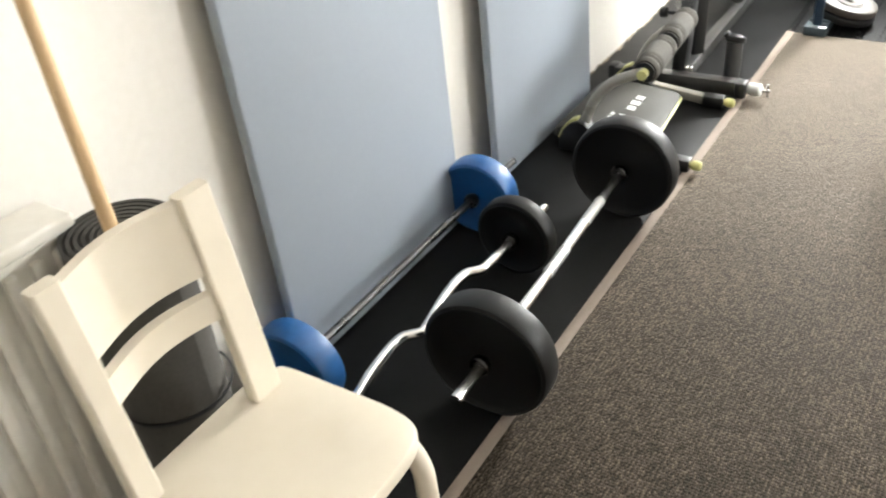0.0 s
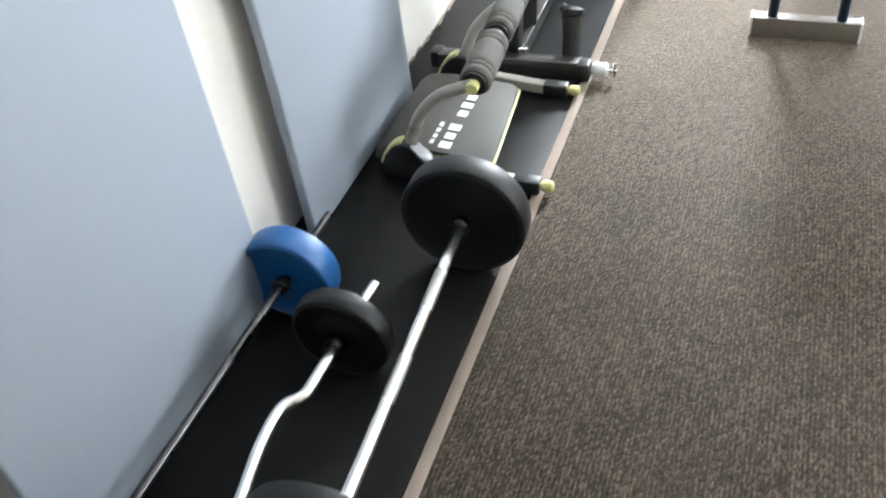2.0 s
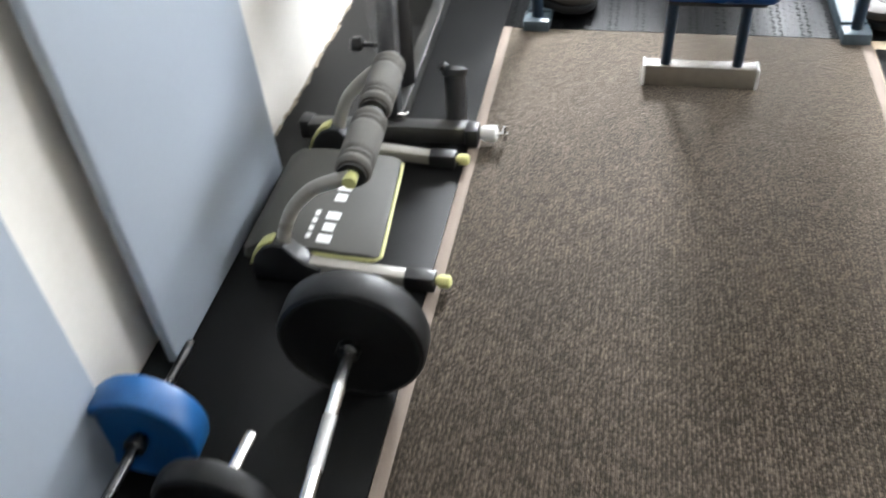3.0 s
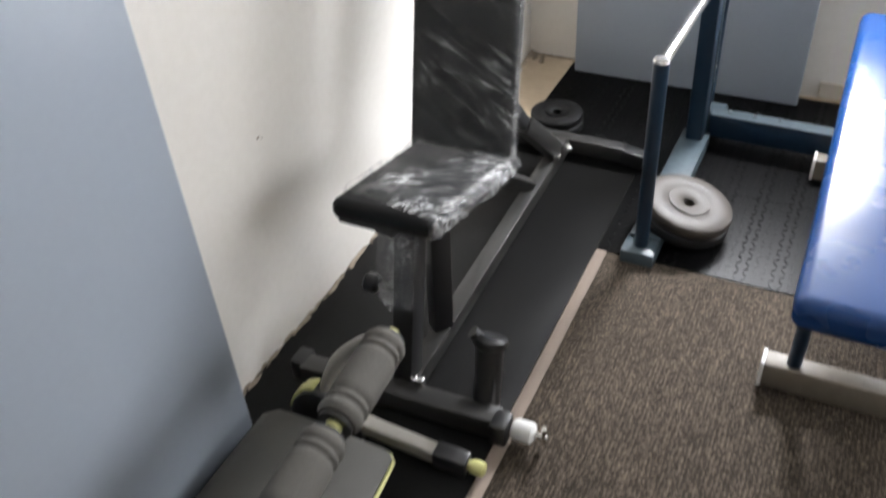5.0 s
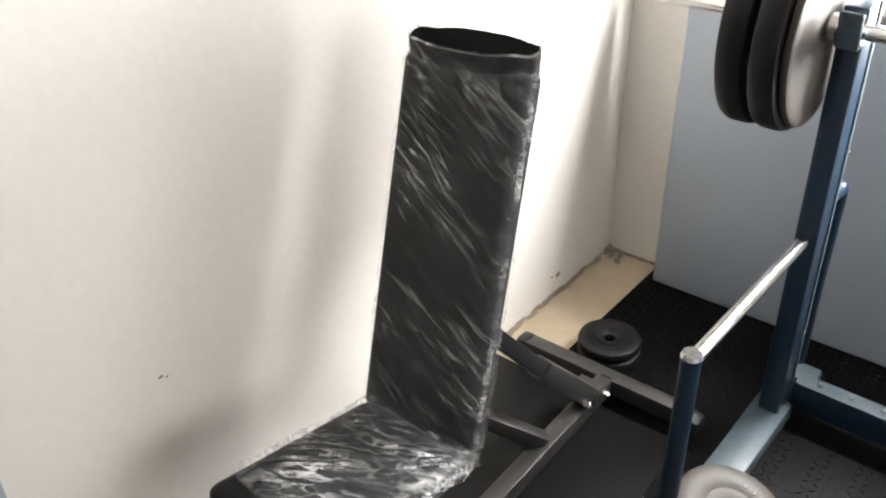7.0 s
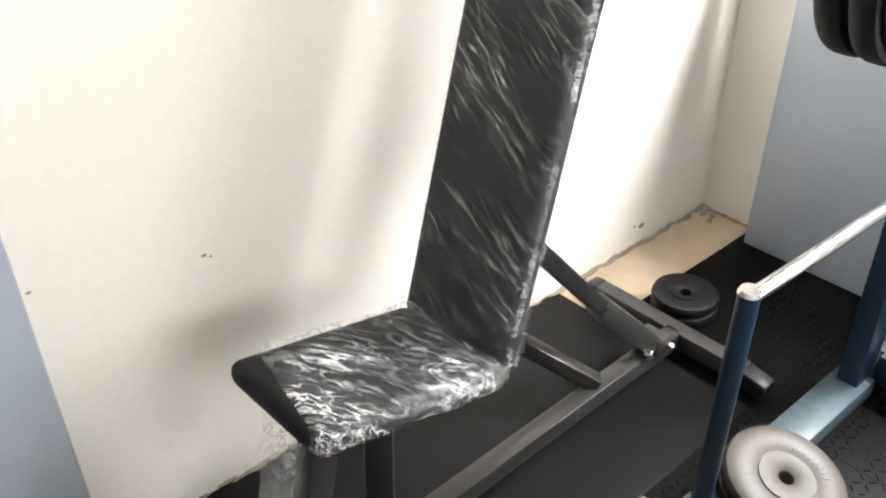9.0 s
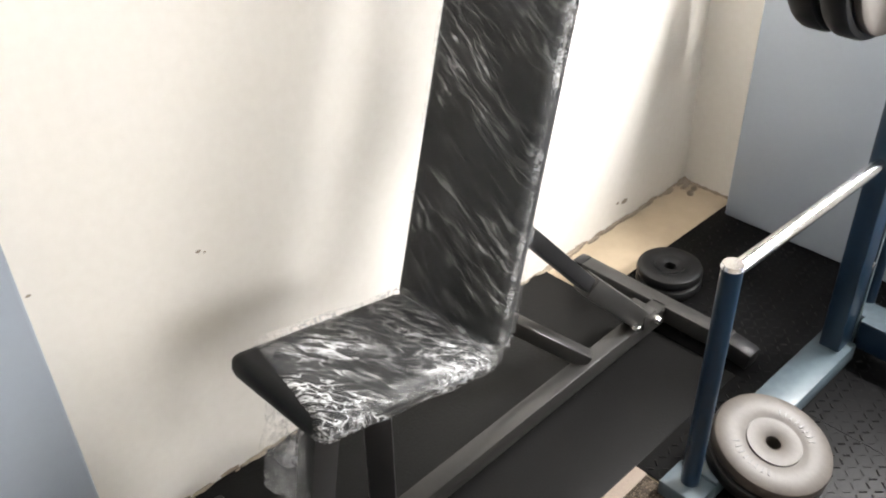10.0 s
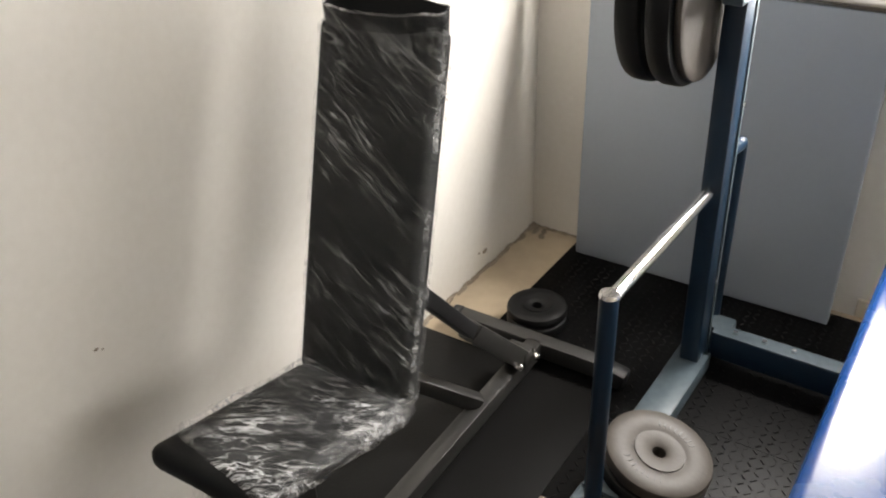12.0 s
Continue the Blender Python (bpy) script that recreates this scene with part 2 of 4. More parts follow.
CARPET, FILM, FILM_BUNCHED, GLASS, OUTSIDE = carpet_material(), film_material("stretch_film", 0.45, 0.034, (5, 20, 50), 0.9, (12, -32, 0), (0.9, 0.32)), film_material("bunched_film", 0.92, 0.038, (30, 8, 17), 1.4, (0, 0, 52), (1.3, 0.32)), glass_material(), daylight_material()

# ---------------------------------------------------------------- mesh helpers


def box(sx, sy, sz, m=None, bevel=0.0, seg=2):
    bm = bmesh.new()
    bmesh.ops.create_cube(bm, size=1.0)
    bmesh.ops.scale(bm, vec=(sx, sy, sz), verts=bm.verts)
    if bevel:
        bmesh.ops.bevel(bm, geom=list(bm.edges), offset=bevel, segments=seg, affect="EDGES", profile=0.5)
    if m:
        bm.transform(m)
    return bm


def span(x0, x1, y0, y1, z0, z1, bevel=0.0, seg=2):
    return box(x1 - x0, y1 - y0, z1 - z0, pose((x0 + x1) / 2, (y0 + y1) / 2, (z0 + z1) / 2), bevel, seg)


def bar(a, b, w, h, bevel=0.004, up=(0, 0, 1)):
    """A box-section tube from a to b; w across, h along up."""
    a, b = Vector(a), Vector(b)
    d = (b - a).normalized()
    side = d.cross(Vector(up)).normalized()
    v = side.cross(d)
    m = Matrix((side, d, v)).transposed().to_4x4()
    return box(w, (b - a).length, h, Matrix.Translation((a + b) / 2) @ m, bevel)


def tube(points, r, seg=16, cap=True):
    """A round tube swept along points."""
    pts = [Vector(p) for p in points]
    bm = bmesh.new()
    rings, side = [], None
    for i, p in enumerate(pts):
        d = (pts[min(i + 1, len(pts) - 1)] - pts[max(i - 1, 0)]).normalized()
        if side is None:
            side = d.orthogonal().normalized()
        side = (side - d * side.dot(d)).normalized()
        v = d.cross(side)
        rr = r[i] if isinstance(r, (list, tuple)) else r
        rings.append([bm.verts.new(p + rr * (math.cos(a) * side + math.sin(a) * v)) for a in [2 * math.pi * k / seg for k in range(seg)]])
    for a, b in zip(rings, rings[1:]):
        for k in range(seg):
            bm.faces.new((a[k], a[(k + 1) % seg], b[(k + 1) % seg], b[k]))
    if cap:
        bm.faces.new(rings[0][::-1])
        bm.faces.new(rings[-1])
    return bm


def smooth_path(points, steps=6):
    """Catmull-Rom points through the given ones."""
    p = [Vector(q) for q in points]
    p = [2 * p[0] - p[1]] + p + [2 * p[-1] - p[-2]]
    out = []
    for i in range(1, len(p) - 2):
        for k in range(steps):
            t = k / steps
            out.append(0.5 * (2 * p[i] + (p[i + 1] - p[i - 1]) * t + (2 * p[i - 1] - 5 * p[i] + 4 * p[i + 1] - p[i + 2]) * t * t + (3 * p[i] - p[i - 1] - 3 * p[i + 1] + p[i + 2]) * t ** 3))
    return out + [p[-2]]


def lathe(profile, m=None, seg=48):
    """Turns (radius, height) pairs about z; a closed profile gives a ring."""
    bm = bmesh.new()
    rings = []
    for r, h in profile:
        rings.append([bm.verts.new((r * math.cos(2 * math.pi * k / seg), r * math.sin(2 * math.pi * k / seg), h)) for k in range(seg)])
    for a, b in zip(rings, rings[1:] + rings[:1]):
        for k in range(seg):
            bm.faces.new((a[k], a[(k + 1) % seg], b[(k + 1) % seg], b[k]))
    bmesh.ops.recalc_face_normals(bm, faces=bm.faces)
    if m:
        bm.transform(m)
    return bm


def join(*bms):
    out = bmesh.new()
    for b in bms:
        me = bpy.data.meshes.new("tmp")
        b.to_mesh(me)
        b.free()
        out.from_mesh(me)
        bpy.data.meshes.remove(me)
    return out


def link(name, bm, material, smooth=True):
    me = bpy.data.meshes.new(name)
    bm.to_mesh(me)
    bm.free()
    me.materials.append(material)
    if smooth:
        for f in me.polygons:
            f.use_smooth = True
        me.set_sharp_from_angle(angle=radians(38))
    return new(name, me)


def part(name, bm, material, parent, label="", smooth=True):
    """One mesh under a thing (an Empty) or under another part; bm is in world metres."""
    ob = link(name, bm, material, smooth)
    ob.parent = parent
    if parent.type == "EMPTY":
        ob.matrix_parent_inverse = Matrix.Translation(parent.location).inverted()
    elif parent.parent is None:
        ob.matrix_parent_inverse = Matrix.Translation(parent.location).inverted()
    if label:
        ob["label"] = label
    return ob


def thing(name, base, label, category, group="", kind=""):
    ob = new(name)
    ob.empty_display_size = 0.1
    ob.location = base
    return tagged(ob, label, category, group, kind)


def solid(name, bm, material, base, label, category, group="", kind="", smooth=True):
    """A thing that is one mesh, with its origin at its base."""
    bmesh.ops.translate(bm, vec=[-c for c in base], verts=bm.verts)
    ob = link(name, bm, material, smooth)
    ob.location = base
    return tagged(ob, label, category, group, kind)


def structure(name, bm, material, label="", smooth=False):
    return tagged(link(name, bm, material, smooth), label, kind="structure")


# ---------------------------------------------------------------- the room
X1, Y0, TOP = 4.1, -7.0, 2.7
FAR_WINDOWS = ((0.64, 1.30, 0.96, 1.42), (1.64, 2.20, 0.14, 1.92))
structure("floor", span(-0.15, X1 + 0.15, Y0 - 0.15, 0.15, -0.12, 0.0), LINO, "worn beige floor covering under the rubber mats")
structure("ceiling", span(-0.15, X1 + 0.15, Y0 - 0.15, 0.15, TOP, TOP + 0.12), CEILING, "plain white painted ceiling")
structure("wall_left", span(-0.15, 0.0, Y0, 0.0, 0.0, TOP), PLASTER, "scuffed white plaster wall with small dents")
structure("wall_back", span(-0.15, X1 + 0.15, Y0 - 0.15, Y0, 0.0, TOP), PLASTER, "plain white painted wall")
(AX0, AX1, AZ0, AZ1), (BX0, BX1, BZ0, BZ1) = FAR_WINDOWS
structure("wall_far", join(span(-0.15, AX0, 0.0, 0.15, 0, TOP), span(AX1, BX0, 0.0, 0.15, 0, TOP), span(BX1, X1 + 0.15, 0.0, 0.15, 0, TOP),
                           span(AX0, AX1, 0.0, 0.15, 0, AZ0), span(AX0, AX1, 0.0, 0.15, AZ1, TOP), span(BX0, BX1, 0.0, 0.15, 0, BZ0), span(BX0, BX1, 0.0, 0.15, BZ1, TOP)), PLASTER, "cream painted wall with two windows")
structure("baseboard", span(1.06, X1, -0.012, -0.001, 0.006, 0.065, 0.003), CREAM, "narrow cream baseboard below the window")
# made-up opening in the unseen right wall, lets fill light in
SY0, SY1, SZ0, SZ1 = -2.3, -0.5, 1.0, 2.2
structure("wall_right", join(span(X1, X1 + 0.15, Y0, SY0, 0, TOP), span(X1, X1 + 0.15, SY1, 0, 0, TOP), span(X1, X1 + 0.15, SY0, SY1, 0, SZ0), span(X1, X1 + 0.15, SY0, SY1, SZ1, TOP)), PLASTER, "plain white painted wall with an added opening for fill light")


def far_window(name, x0, x1, z0, z1):
    w = thing(name, ((x0 + x1) / 2, 0.0, z0), "bright white-framed window over a low sill", "window", kind="structure")
    t = 0.045
    part("window_frame", join(span(x0, x1, 0.03, 0.09, z0, z0 + t, 0.005), span(x0, x1, 0.03, 0.09, z1 - t, z1, 0.005),
                              *[span(x, x + t, 0.03, 0.09, z0 + t, z1 - t, 0.005) for x in (x0, x1 - t)]), WHITE_PAINT, w)
    part("window_sill", span(x0 - 0.05, x1 + 0.05, -0.06, 0.03, z0 - 0.03, z0 - 0.002, 0.006), WHITE_PAINT, w)
    ob = part("pane", span(x0 + t, x1 - t, 0.058, 0.062, z0 + t, z1 - t), GLASS, w)
    ob.visible_shadow = False


far_window("window_1", *FAR_WINDOWS[0])
far_window("window_2", *FAR_WINDOWS[1])
structure("backdrop", span(-3, 7, 2.0, 2.05, -0.5, 4.5), OUTSIDE, "bright glowing backdrop standing in for overcast sky outside")
# added glowing sheet behind the made-up side opening
structure("backdrop", span(6.0, 6.05, -8, 1, -0.5, 4.5), OUTSIDE, "bright glowing backdrop standing in for overcast sky outside")


def crumbled_edge():
    """Broken plaster along the foot of the left wall and in the corner."""
    rnd = random.Random(5)
    bm = bmesh.new()
    y = -1.95
    while y < -0.01:
        s = rnd.uniform(0.004, 0.012)
        v = bmesh.ops.create_icosphere(bm, subdivisions=1, radius=s)["verts"]
        bmesh.ops.scale(bm, vec=(0.7, rnd.uniform(1.5, 3.0), rnd.uniform(0.5, 0.9)), verts=v)
        bmesh.ops.translate(bm, vec=(rnd.uniform(0.0, 0.012), y, rnd.uniform(0.0, 0.006)), verts=v)
        y += rnd.uniform(0.006, 0.022)
    for k in range(26):
        v = bmesh.ops.create_icosphere(bm, subdivisions=1, radius=rnd.uniform(0.004, 0.013))["verts"]
        bmesh.ops.translate(bm, vec=(abs(rnd.gauss(0, 0.025)), -abs(rnd.gauss(0, 0.025)), 0.004), verts=v)
    x = 0.02
    while x < 0.24:
        v = bmesh.ops.create_icosphere(bm, subdivisions=1, radius=rnd.uniform(0.004, 0.009))["verts"]
        bmesh.ops.scale(bm, vec=(2, 0.8, 0.7), verts=v)
        bmesh.ops.translate(bm, vec=(x, -0.004, 0.003), verts=v)
        x += rnd.uniform(0.008, 0.02)
    tagged(link("plaster_rubble", bm, DIRT), "crumbled plaster along the foot of the wall", "rubble", kind="stuff")


crumbled_edge()


def wall_dents():
    for y, z, s in ((-1.688, 0.567, 0.005), (-1.984, 0.630, 0.0045), (-1.676, 0.560, 0.003), (-0.328, 0.064, 0.013), (-0.362, 0.072, 0.006)):
        bm = bmesh.new()
        bmesh.ops.create_icosphere(bm, subdivisions=1, radius=s)
        bmesh.ops.scale(bm, vec=(0.25, 1.3, 0.7), verts=bm.verts)
        bm.transform(Matrix.Translation((0.0, y, z)))
        tagged(link("wall_chip", bm, DIRT), "small chip in the white wall paint", "chip", "chips in the wall paint", "structure")


wall_dents()

# ---------------------------------------------------------------- floor coverings
CX0, CX1, CY1 = 0.642, 1.802, -1.105
solid("rubber_strip", span(0.004, 0.610, -6.5, -0.70, 0.0, 0.006, 0.002), RUBBER, (0.3, -3.5, 0.0), "long dark rubber floor strip beside the wall", "floor mat", "rubber floor strips")
solid("rubber_strip", span(1.842, 3.0, -6.5, -1.16, 0.0, 0.006, 0.002), RUBBER, (2.4, -3.5, 0.0), "dark rubber floor strip beside the carpet", "floor mat", "rubber floor strips")


def carpet():
    c = thing("carpet", ((CX0 + CX1) / 2, -3.8, 0.0), "brown-grey loop-pile carpet runner with pale taped borders", "carpet")
    part("carpet_surface", span(CX0, CX1, -6.6, CY1, 0.0, 0.008, 0.003), CARPET, c)
    for x0, x1 in ((CX0 - 0.030, CX0 + 0.001), (CX1 - 0.001, CX1 + 0.034)):
        part("border", span(x0, x1, -6.6, CY1 + 0.004, 0.0, 0.0095, 0.003), BORDER, c, "pale taped carpet edge")


carpet()


def tread_mat():
    t = thing("tread_mat", (1.2, -0.55, 0.0), "black rubber mat with raised tread pattern", "floor mat")
    part("base", join(span(0.186, 3.0, -0.698, -0.030, 0.0, 0.005), span(0.611, 3.0, CY1 + 0.008, -0.699, 0.0, 0.005)), TREAD, t)
    verts, faces = [], []
    for i in range(80):
        for j in range(45):
            x, y = 0.20 + 0.023 * i, -1.085 + 0.0235 * j
            if x < 0.63 and y < -0.68:
                continue
            a = radians(45 if (i + j) % 2 else -45)
            c, s, k = math.cos(a), math.sin(a), len(verts)
            top = 0.0074 if (i // 2) % 2 else 0.0058
            for u, v, z in ((-0.009, -0.003, 0.0045), (0.009, -0.003, 0.0045), (0.009, 0.003, 0.0045), (-0.009, 0.003, 0.0045), (-0.006, 0, top), (0.006, 0, top)):
                verts.append((x + u * c - v * s, y + u * s + v * c, z))
            faces += [(k, k + 1, k + 5, k + 4), (k + 1, k + 2, k + 5), (k + 2, k + 3, k + 4, k + 5), (k + 3, k, k + 4)]
    me = bpy.data.meshes.new("tread_relief")
    me.from_pydata(verts, [], faces)
    me.materials.append(TREAD)
    ob = new("tread_relief", me)
    ob.parent, ob.matrix_parent_inverse = t, Matrix.Translation(t.location).inverted()
    ob["kind"] = "stuff"


tread_mat()

# ---------------------------------------------------------------- padded mats on the walls


def wall_mat(y0, y1, height, label):
    m = thing("wall_mat", (0.07, (y0 + y1) / 2, 0.006), label, "gym mat", "blue-grey padded mats")
    lean = Matrix.Translation((0.060, 0, 0.0075)) @ Euler((0, radians(-1.3), 0)).to_matrix().to_4x4()
    bm = span(0.0, 0.030, y0, y1, 0.0, height, 0.007, 3)
    bm.transform(lean)
    part("cover", bm, VINYL_GREY, m)


wall_mat(-3.788, -3.00, 1.85, "blue-grey vinyl gym mat leaning against the wall")
wall_mat(-2.752, -2.008, 1.85, "blue-grey vinyl gym mat leaning beside bare white wall")
far = thing("wall_mat", (0.63, -0.04, 0.006), "blue-grey vinyl gym mat standing below the window", "gym mat", "blue-grey padded mats")
part("cover", span(0.211, 1.005, -0.100, -0.070, 0.006, 0.915, 0.006, 3), VINYL_GREY, far)

# ---------------------------------------------------------------- barbells on the rubber strip
LIE = Euler((radians(-90), 0, 0)).to_matrix().to_4x4()   # local z runs along world y


def plate_mesh(r, thick, hole=0.016, rim=0.012, dish=0.010):
    h = thick / 2
    e = min(0.012, h * 0.6)
    return [(hole, -h * 0.7), (hole + 0.03, -h * 0.7), (hole + 0.034, -h + dish), (r - rim - 0.014, -h + dish), (r - rim, -h), (r - e, -h), (r - e * 0.3, -h + e * 0.3), (r, -h + e),
            (r, h - e), (r - e * 0.3, h - e * 0.3), (r - e, h), (r - rim, h), (r - rim - 0.014, h - dish), (hole + 0.034, h - dish), (hole + 0.03, h * 0.7), (hole, h * 0.7)]


def lying(x, y, z, tilt=0.0):
    return Matrix.Translation((x, y, z)) @ Euler((0, 0, radians(tilt))).to_matrix().to_4x4() @ LIE


def black_barbell():
    R = 0.16
    b = thing("barbell", (0.54, -3.25, 0.006), "chrome barbell with two thick black plates on the rubber strip", "barbell", "barbells along the wall")
    x = lambda y: 0.531 - 0.0495 * (y + 2.794)
    z = R + 0.007
    part("bar", tube([(x(y), y, z) for y in (-3.84, -3.70, -3.0, -2.58)], 0.0145), CHROME, b, "worn chrome bar")
    for y0, y1 in ((-3.34, -3.22), (-3.08, -2.96)):
        part("grip", tube([(x(y), y, z) for y in (y0, y1)], 0.0152), KNURL, b, "knurled grip section")
    for y in (-3.672, -2.748):
        p = part("plate", lathe(plate_mesh(R, 0.075), lying(x(y), y, z, 1.5)), PLATE_BLACK, b, "black vinyl weight plate")
        for s in (-1, 1):
            part("collar", lathe([(0.0148, -0.01), (0.023, -0.01), (0.025, -0.006), (0.025, 0.006), (0.023, 0.01), (0.0148, 0.01)], lying(x(y), y + s * 0.045, z), 24), STEEL_DARK, p)


def ez_barbell():
    R = 0.118
    b = thing("curl_bar", (0.35, -3.55, 0.006), "chrome zigzag curl bar with small black plates", "barbell", "barbells along the wall")
    z = R + 0.007
    pts = [(0.381, -2.995), (0.374, -3.10), (0.368, -3.30), (0.362, -3.345), (0.332, -3.385), (0.334, -3.48), (0.356, -3.60), (0.358, -3.64), (0.324, -3.685), (0.330, -3.80), (0.350, -3.90), (0.352, -3.95), (0.352, -4.18)]
    part("bar", tube(smooth_path([(x, y, z) for x, y in pts], 4), 0.0135), CHROME, b, "bent chrome bar")
    for y in (-3.155, -4.0):
        p = part("plate", lathe(plate_mesh(R, 0.055), lying(0.370 if y > -3.5 else 0.357, y, z, -1)), PLATE_BLACK, b, "small black vinyl plate")
        part("collar", lathe([(0.014, -0.01), (0.022, -0.01), (0.024, 0.0), (0.022, 0.01), (0.014, 0.01)], lying(0.370 if y > -3.5 else 0.357, y - 0.036 if y > -3.5 else y + 0.036, z), 24), STEEL_DARK, p)


def blue_barbell():
    R = 0.121
    b = thing("barbell", (0.16, -3.3, 0.006), "thin black barbell with blue plates against the mats", "barbell", "barbells along the wall")
    z = R + 0.007
    x = lambda y: 0.162 + 0.006 * (y + 3.1)
    part("bar", tube([(x(y), y, z) for y in (-4.06, -3.5, -2.785)], 0.011), STEEL_DARK, b, "dark steel bar")
    for y in (-3.878, -3.008):
        p = part("plate", lathe(plate_mesh(R, 0.078), lying(x(y), y, z, 2)), PLATE_BLUE, b, "blue vinyl weight plate")
        part("collar", lathe([(0.0128, -0.01), (0.021, -0.01), (0.023, 0.0), (0.021, 0.01), (0.0128, 0.01)], lying(x(y), y - 0.047, z), 24), STEEL_DARK, p)


black_barbell()
ez_barbell()
blue_barbell()


# ---------------------------------------------------------------- abdominal trainer on the floor


def ab_trainer():
    a = thing("ab_trainer", (0.35, -2.19, 0.006), "dark folding abdominal trainer with lime trim and foam rollers", "exercise machine")
    YN, YF = -2.432, -1.935
    # padded board, higher and rounded towards the wall
    board = bmesh.new()
    skew = lambda y: 0.034 * (y + 2.405) / 0.41
    prof = [(0.118, 0.030), (0.125, 0.062), (0.16, 0.085), (0.24, 0.090), (0.36, 0.082), (0.470, 0.074), (0.484, 0.066), (0.484, 0.044), (0.46, 0.036), (0.2, 0.024)]
    ys = [(-2.405, 0.94), (-2.395, 1.0), (-2.2, 1.0), (-2.005, 1.0), (-1.995, 0.94)]
    rings = [[board.verts.new((0.30 + (x - 0.30) * s - skew(y) * (x - 0.118) / 0.366, y, 0.055 + (z - 0.055) * s)) for x, z in prof] for y, s in ys]
    for p, q in zip(rings, rings[1:]):
        for k in range(len(prof)):
            board.faces.new((p[k], q[k], q[(k + 1) % len(prof)], p[(k + 1) % len(prof)]))
    board.faces.new(rings[0])
    board.faces.new(rings[-1][::-1])
    bmesh.ops.recalc_face_normals(board, faces=board.faces)
    bd = part("board", board, BOARD, a, "dark padded board with white print")
    part("piping", join(tube(smooth_path([(x - skew(y) * (x - 0.118) / 0.366, y, z) for x, y, z in ((0.24, -2.408, 0.072), (0.44, -2.408, 0.060), (0.482, -2.395, 0.058), (0.488, -2.36, 0.058), (0.488, -2.2, 0.058), (0.488, -2.04, 0.058), (0.482, -2.005, 0.058), (0.44, -1.992, 0.060), (0.24, -1.992, 0.072))], 5), 0.0048, 8)), LIME, bd, "lime piping round the board")
    # unreadable brand print as plain bars
    for k in range(6):
        y = -2.37 + 0.045 * k + (0.03 if k > 2 else 0)
        part("print_bar", box(0.030 if k % 2 else 0.036, 0.030, 0.0012, pose(0.335, y, 0.0852, 0, 4, 0)), PRINT, bd)
    for k in range(4):
        part("print_bar", box(0.012, 0.02, 0.0012, pose(0.292, -2.365 + 0.03 * k, 0.0882, 0, 4, 0)), PRINT, bd)
    for y, cap_x in ((YN, 0.655), (YF, 0.615)):
        part("side_bar", bar((0.22, y, 0.062), (cap_x - 0.09, y, 0.034), 0.034, 0.034), ARM_STEEL, a, "grey steel side bar")
        part("sleeve", bar((cap_x - 0.10, y, 0.034), (cap_x - 0.022, y, 0.032), 0.042, 0.044, 0.006), BLACK_PLASTIC, a)
        part("end_cap", tube([(cap_x - 0.024, y, 0.034), (cap_x - 0.016, y, 0.034), (cap_x - 0.014, y, 0.034), (cap_x, y, 0.034), (cap_x + 0.012, y, 0.034), (cap_x + 0.016, y, 0.034)], [0.011, 0.011, 0.016, 0.017, 0.0155, 0.010], 14), LIME, a, "lime plastic end cap")
        # curved hinge housing with lime insert
        wedge, sides = bmesh.new(), []
        for dy, g in ((-0.026, 0.93), (-0.022, 1.0), (0.022, 1.0), (0.026, 0.93)):
            sides.append([wedge.verts.new((0.25 + (x - 0.25) * g, y + dy, 0.06 + (z - 0.06) * g)) for x, z in ((0.168, 0.010), (0.164, 0.045), (0.180, 0.085), (0.206, 0.116), (0.236, 0.130), (0.262, 0.126), (0.285, 0.098), (0.318, 0.070), (0.345, 0.058), (0.345, 0.012))])
        for p, q in zip(sides, sides[1:]):
            for k in range(10):
                wedge.faces.new((p[k], p[(k + 1) % 10], q[(k + 1) % 10], q[k]))
        wedge.faces.new(sides[0])
        wedge.faces.new(sides[-1][::-1])
        bmesh.ops.recalc_face_normals(wedge, faces=wedge.faces)
        part("hinge_housing", wedge, BLACK_PLASTIC, a)
        part("hinge_insert", join(*[bar((xa, y, za), (xb, y, zb), 0.034, 0.010, 0.003) for (xa, za), (xb, zb) in (((0.163, 0.050), (0.180, 0.089)), ((0.180, 0.088), (0.206, 0.119)), ((0.206, 0.119), (0.232, 0.132)))]), LIME, a, "lime insert")
        e = 0.450 if y == YN else 0.428
        part("arm", tube(smooth_path([(0.250, y, 0.095), (0.262, y + 0.012, 0.15), (0.292, y + 0.02, 0.215), (0.350, y + 0.026, 0.275), (e - 0.03, y + 0.02, 0.312), (e, y + 0.022, 0.324)], 5), 0.0175, 14), ARM_STEEL, a, "bent grey steel arm")
    # rollers
    def at(t):
        return (0.452 - 0.022 * t, -2.425 + 0.50 * t, 0.322 + 0.018 * t)
    part("axle", tube([at(-0.02), at(1.02)], 0.017, 14), LIME, a, "lime roller axle")
    for t0, t1 in ((0.05, 0.47), (0.55, 0.97)):
        pr, n = [], 22
        for k in range(n + 1):
            f = k / n
            groove = 0.004 if k in (3, 5, 17, 19) else 0.0
            pr.append((t0 + (t1 - t0) * f, (0.044 if 0 < k < n else 0.038) - groove))
        rl = part("foam_roller", tube([at(t) for t, r in pr], [r for t, r in pr], 24), FOAM_ROLL, a, "grey-brown ribbed foam roller")
        for t in (t0 - 0.012, t1 + 0.012):
            part("roller_cap", tube([at(t - 0.006), at(t + 0.006)], 0.034, 20), BLACK_PLASTIC, rl)


ab_trainer()

# ---------------------------------------------------------------- wrapped adjustable bench


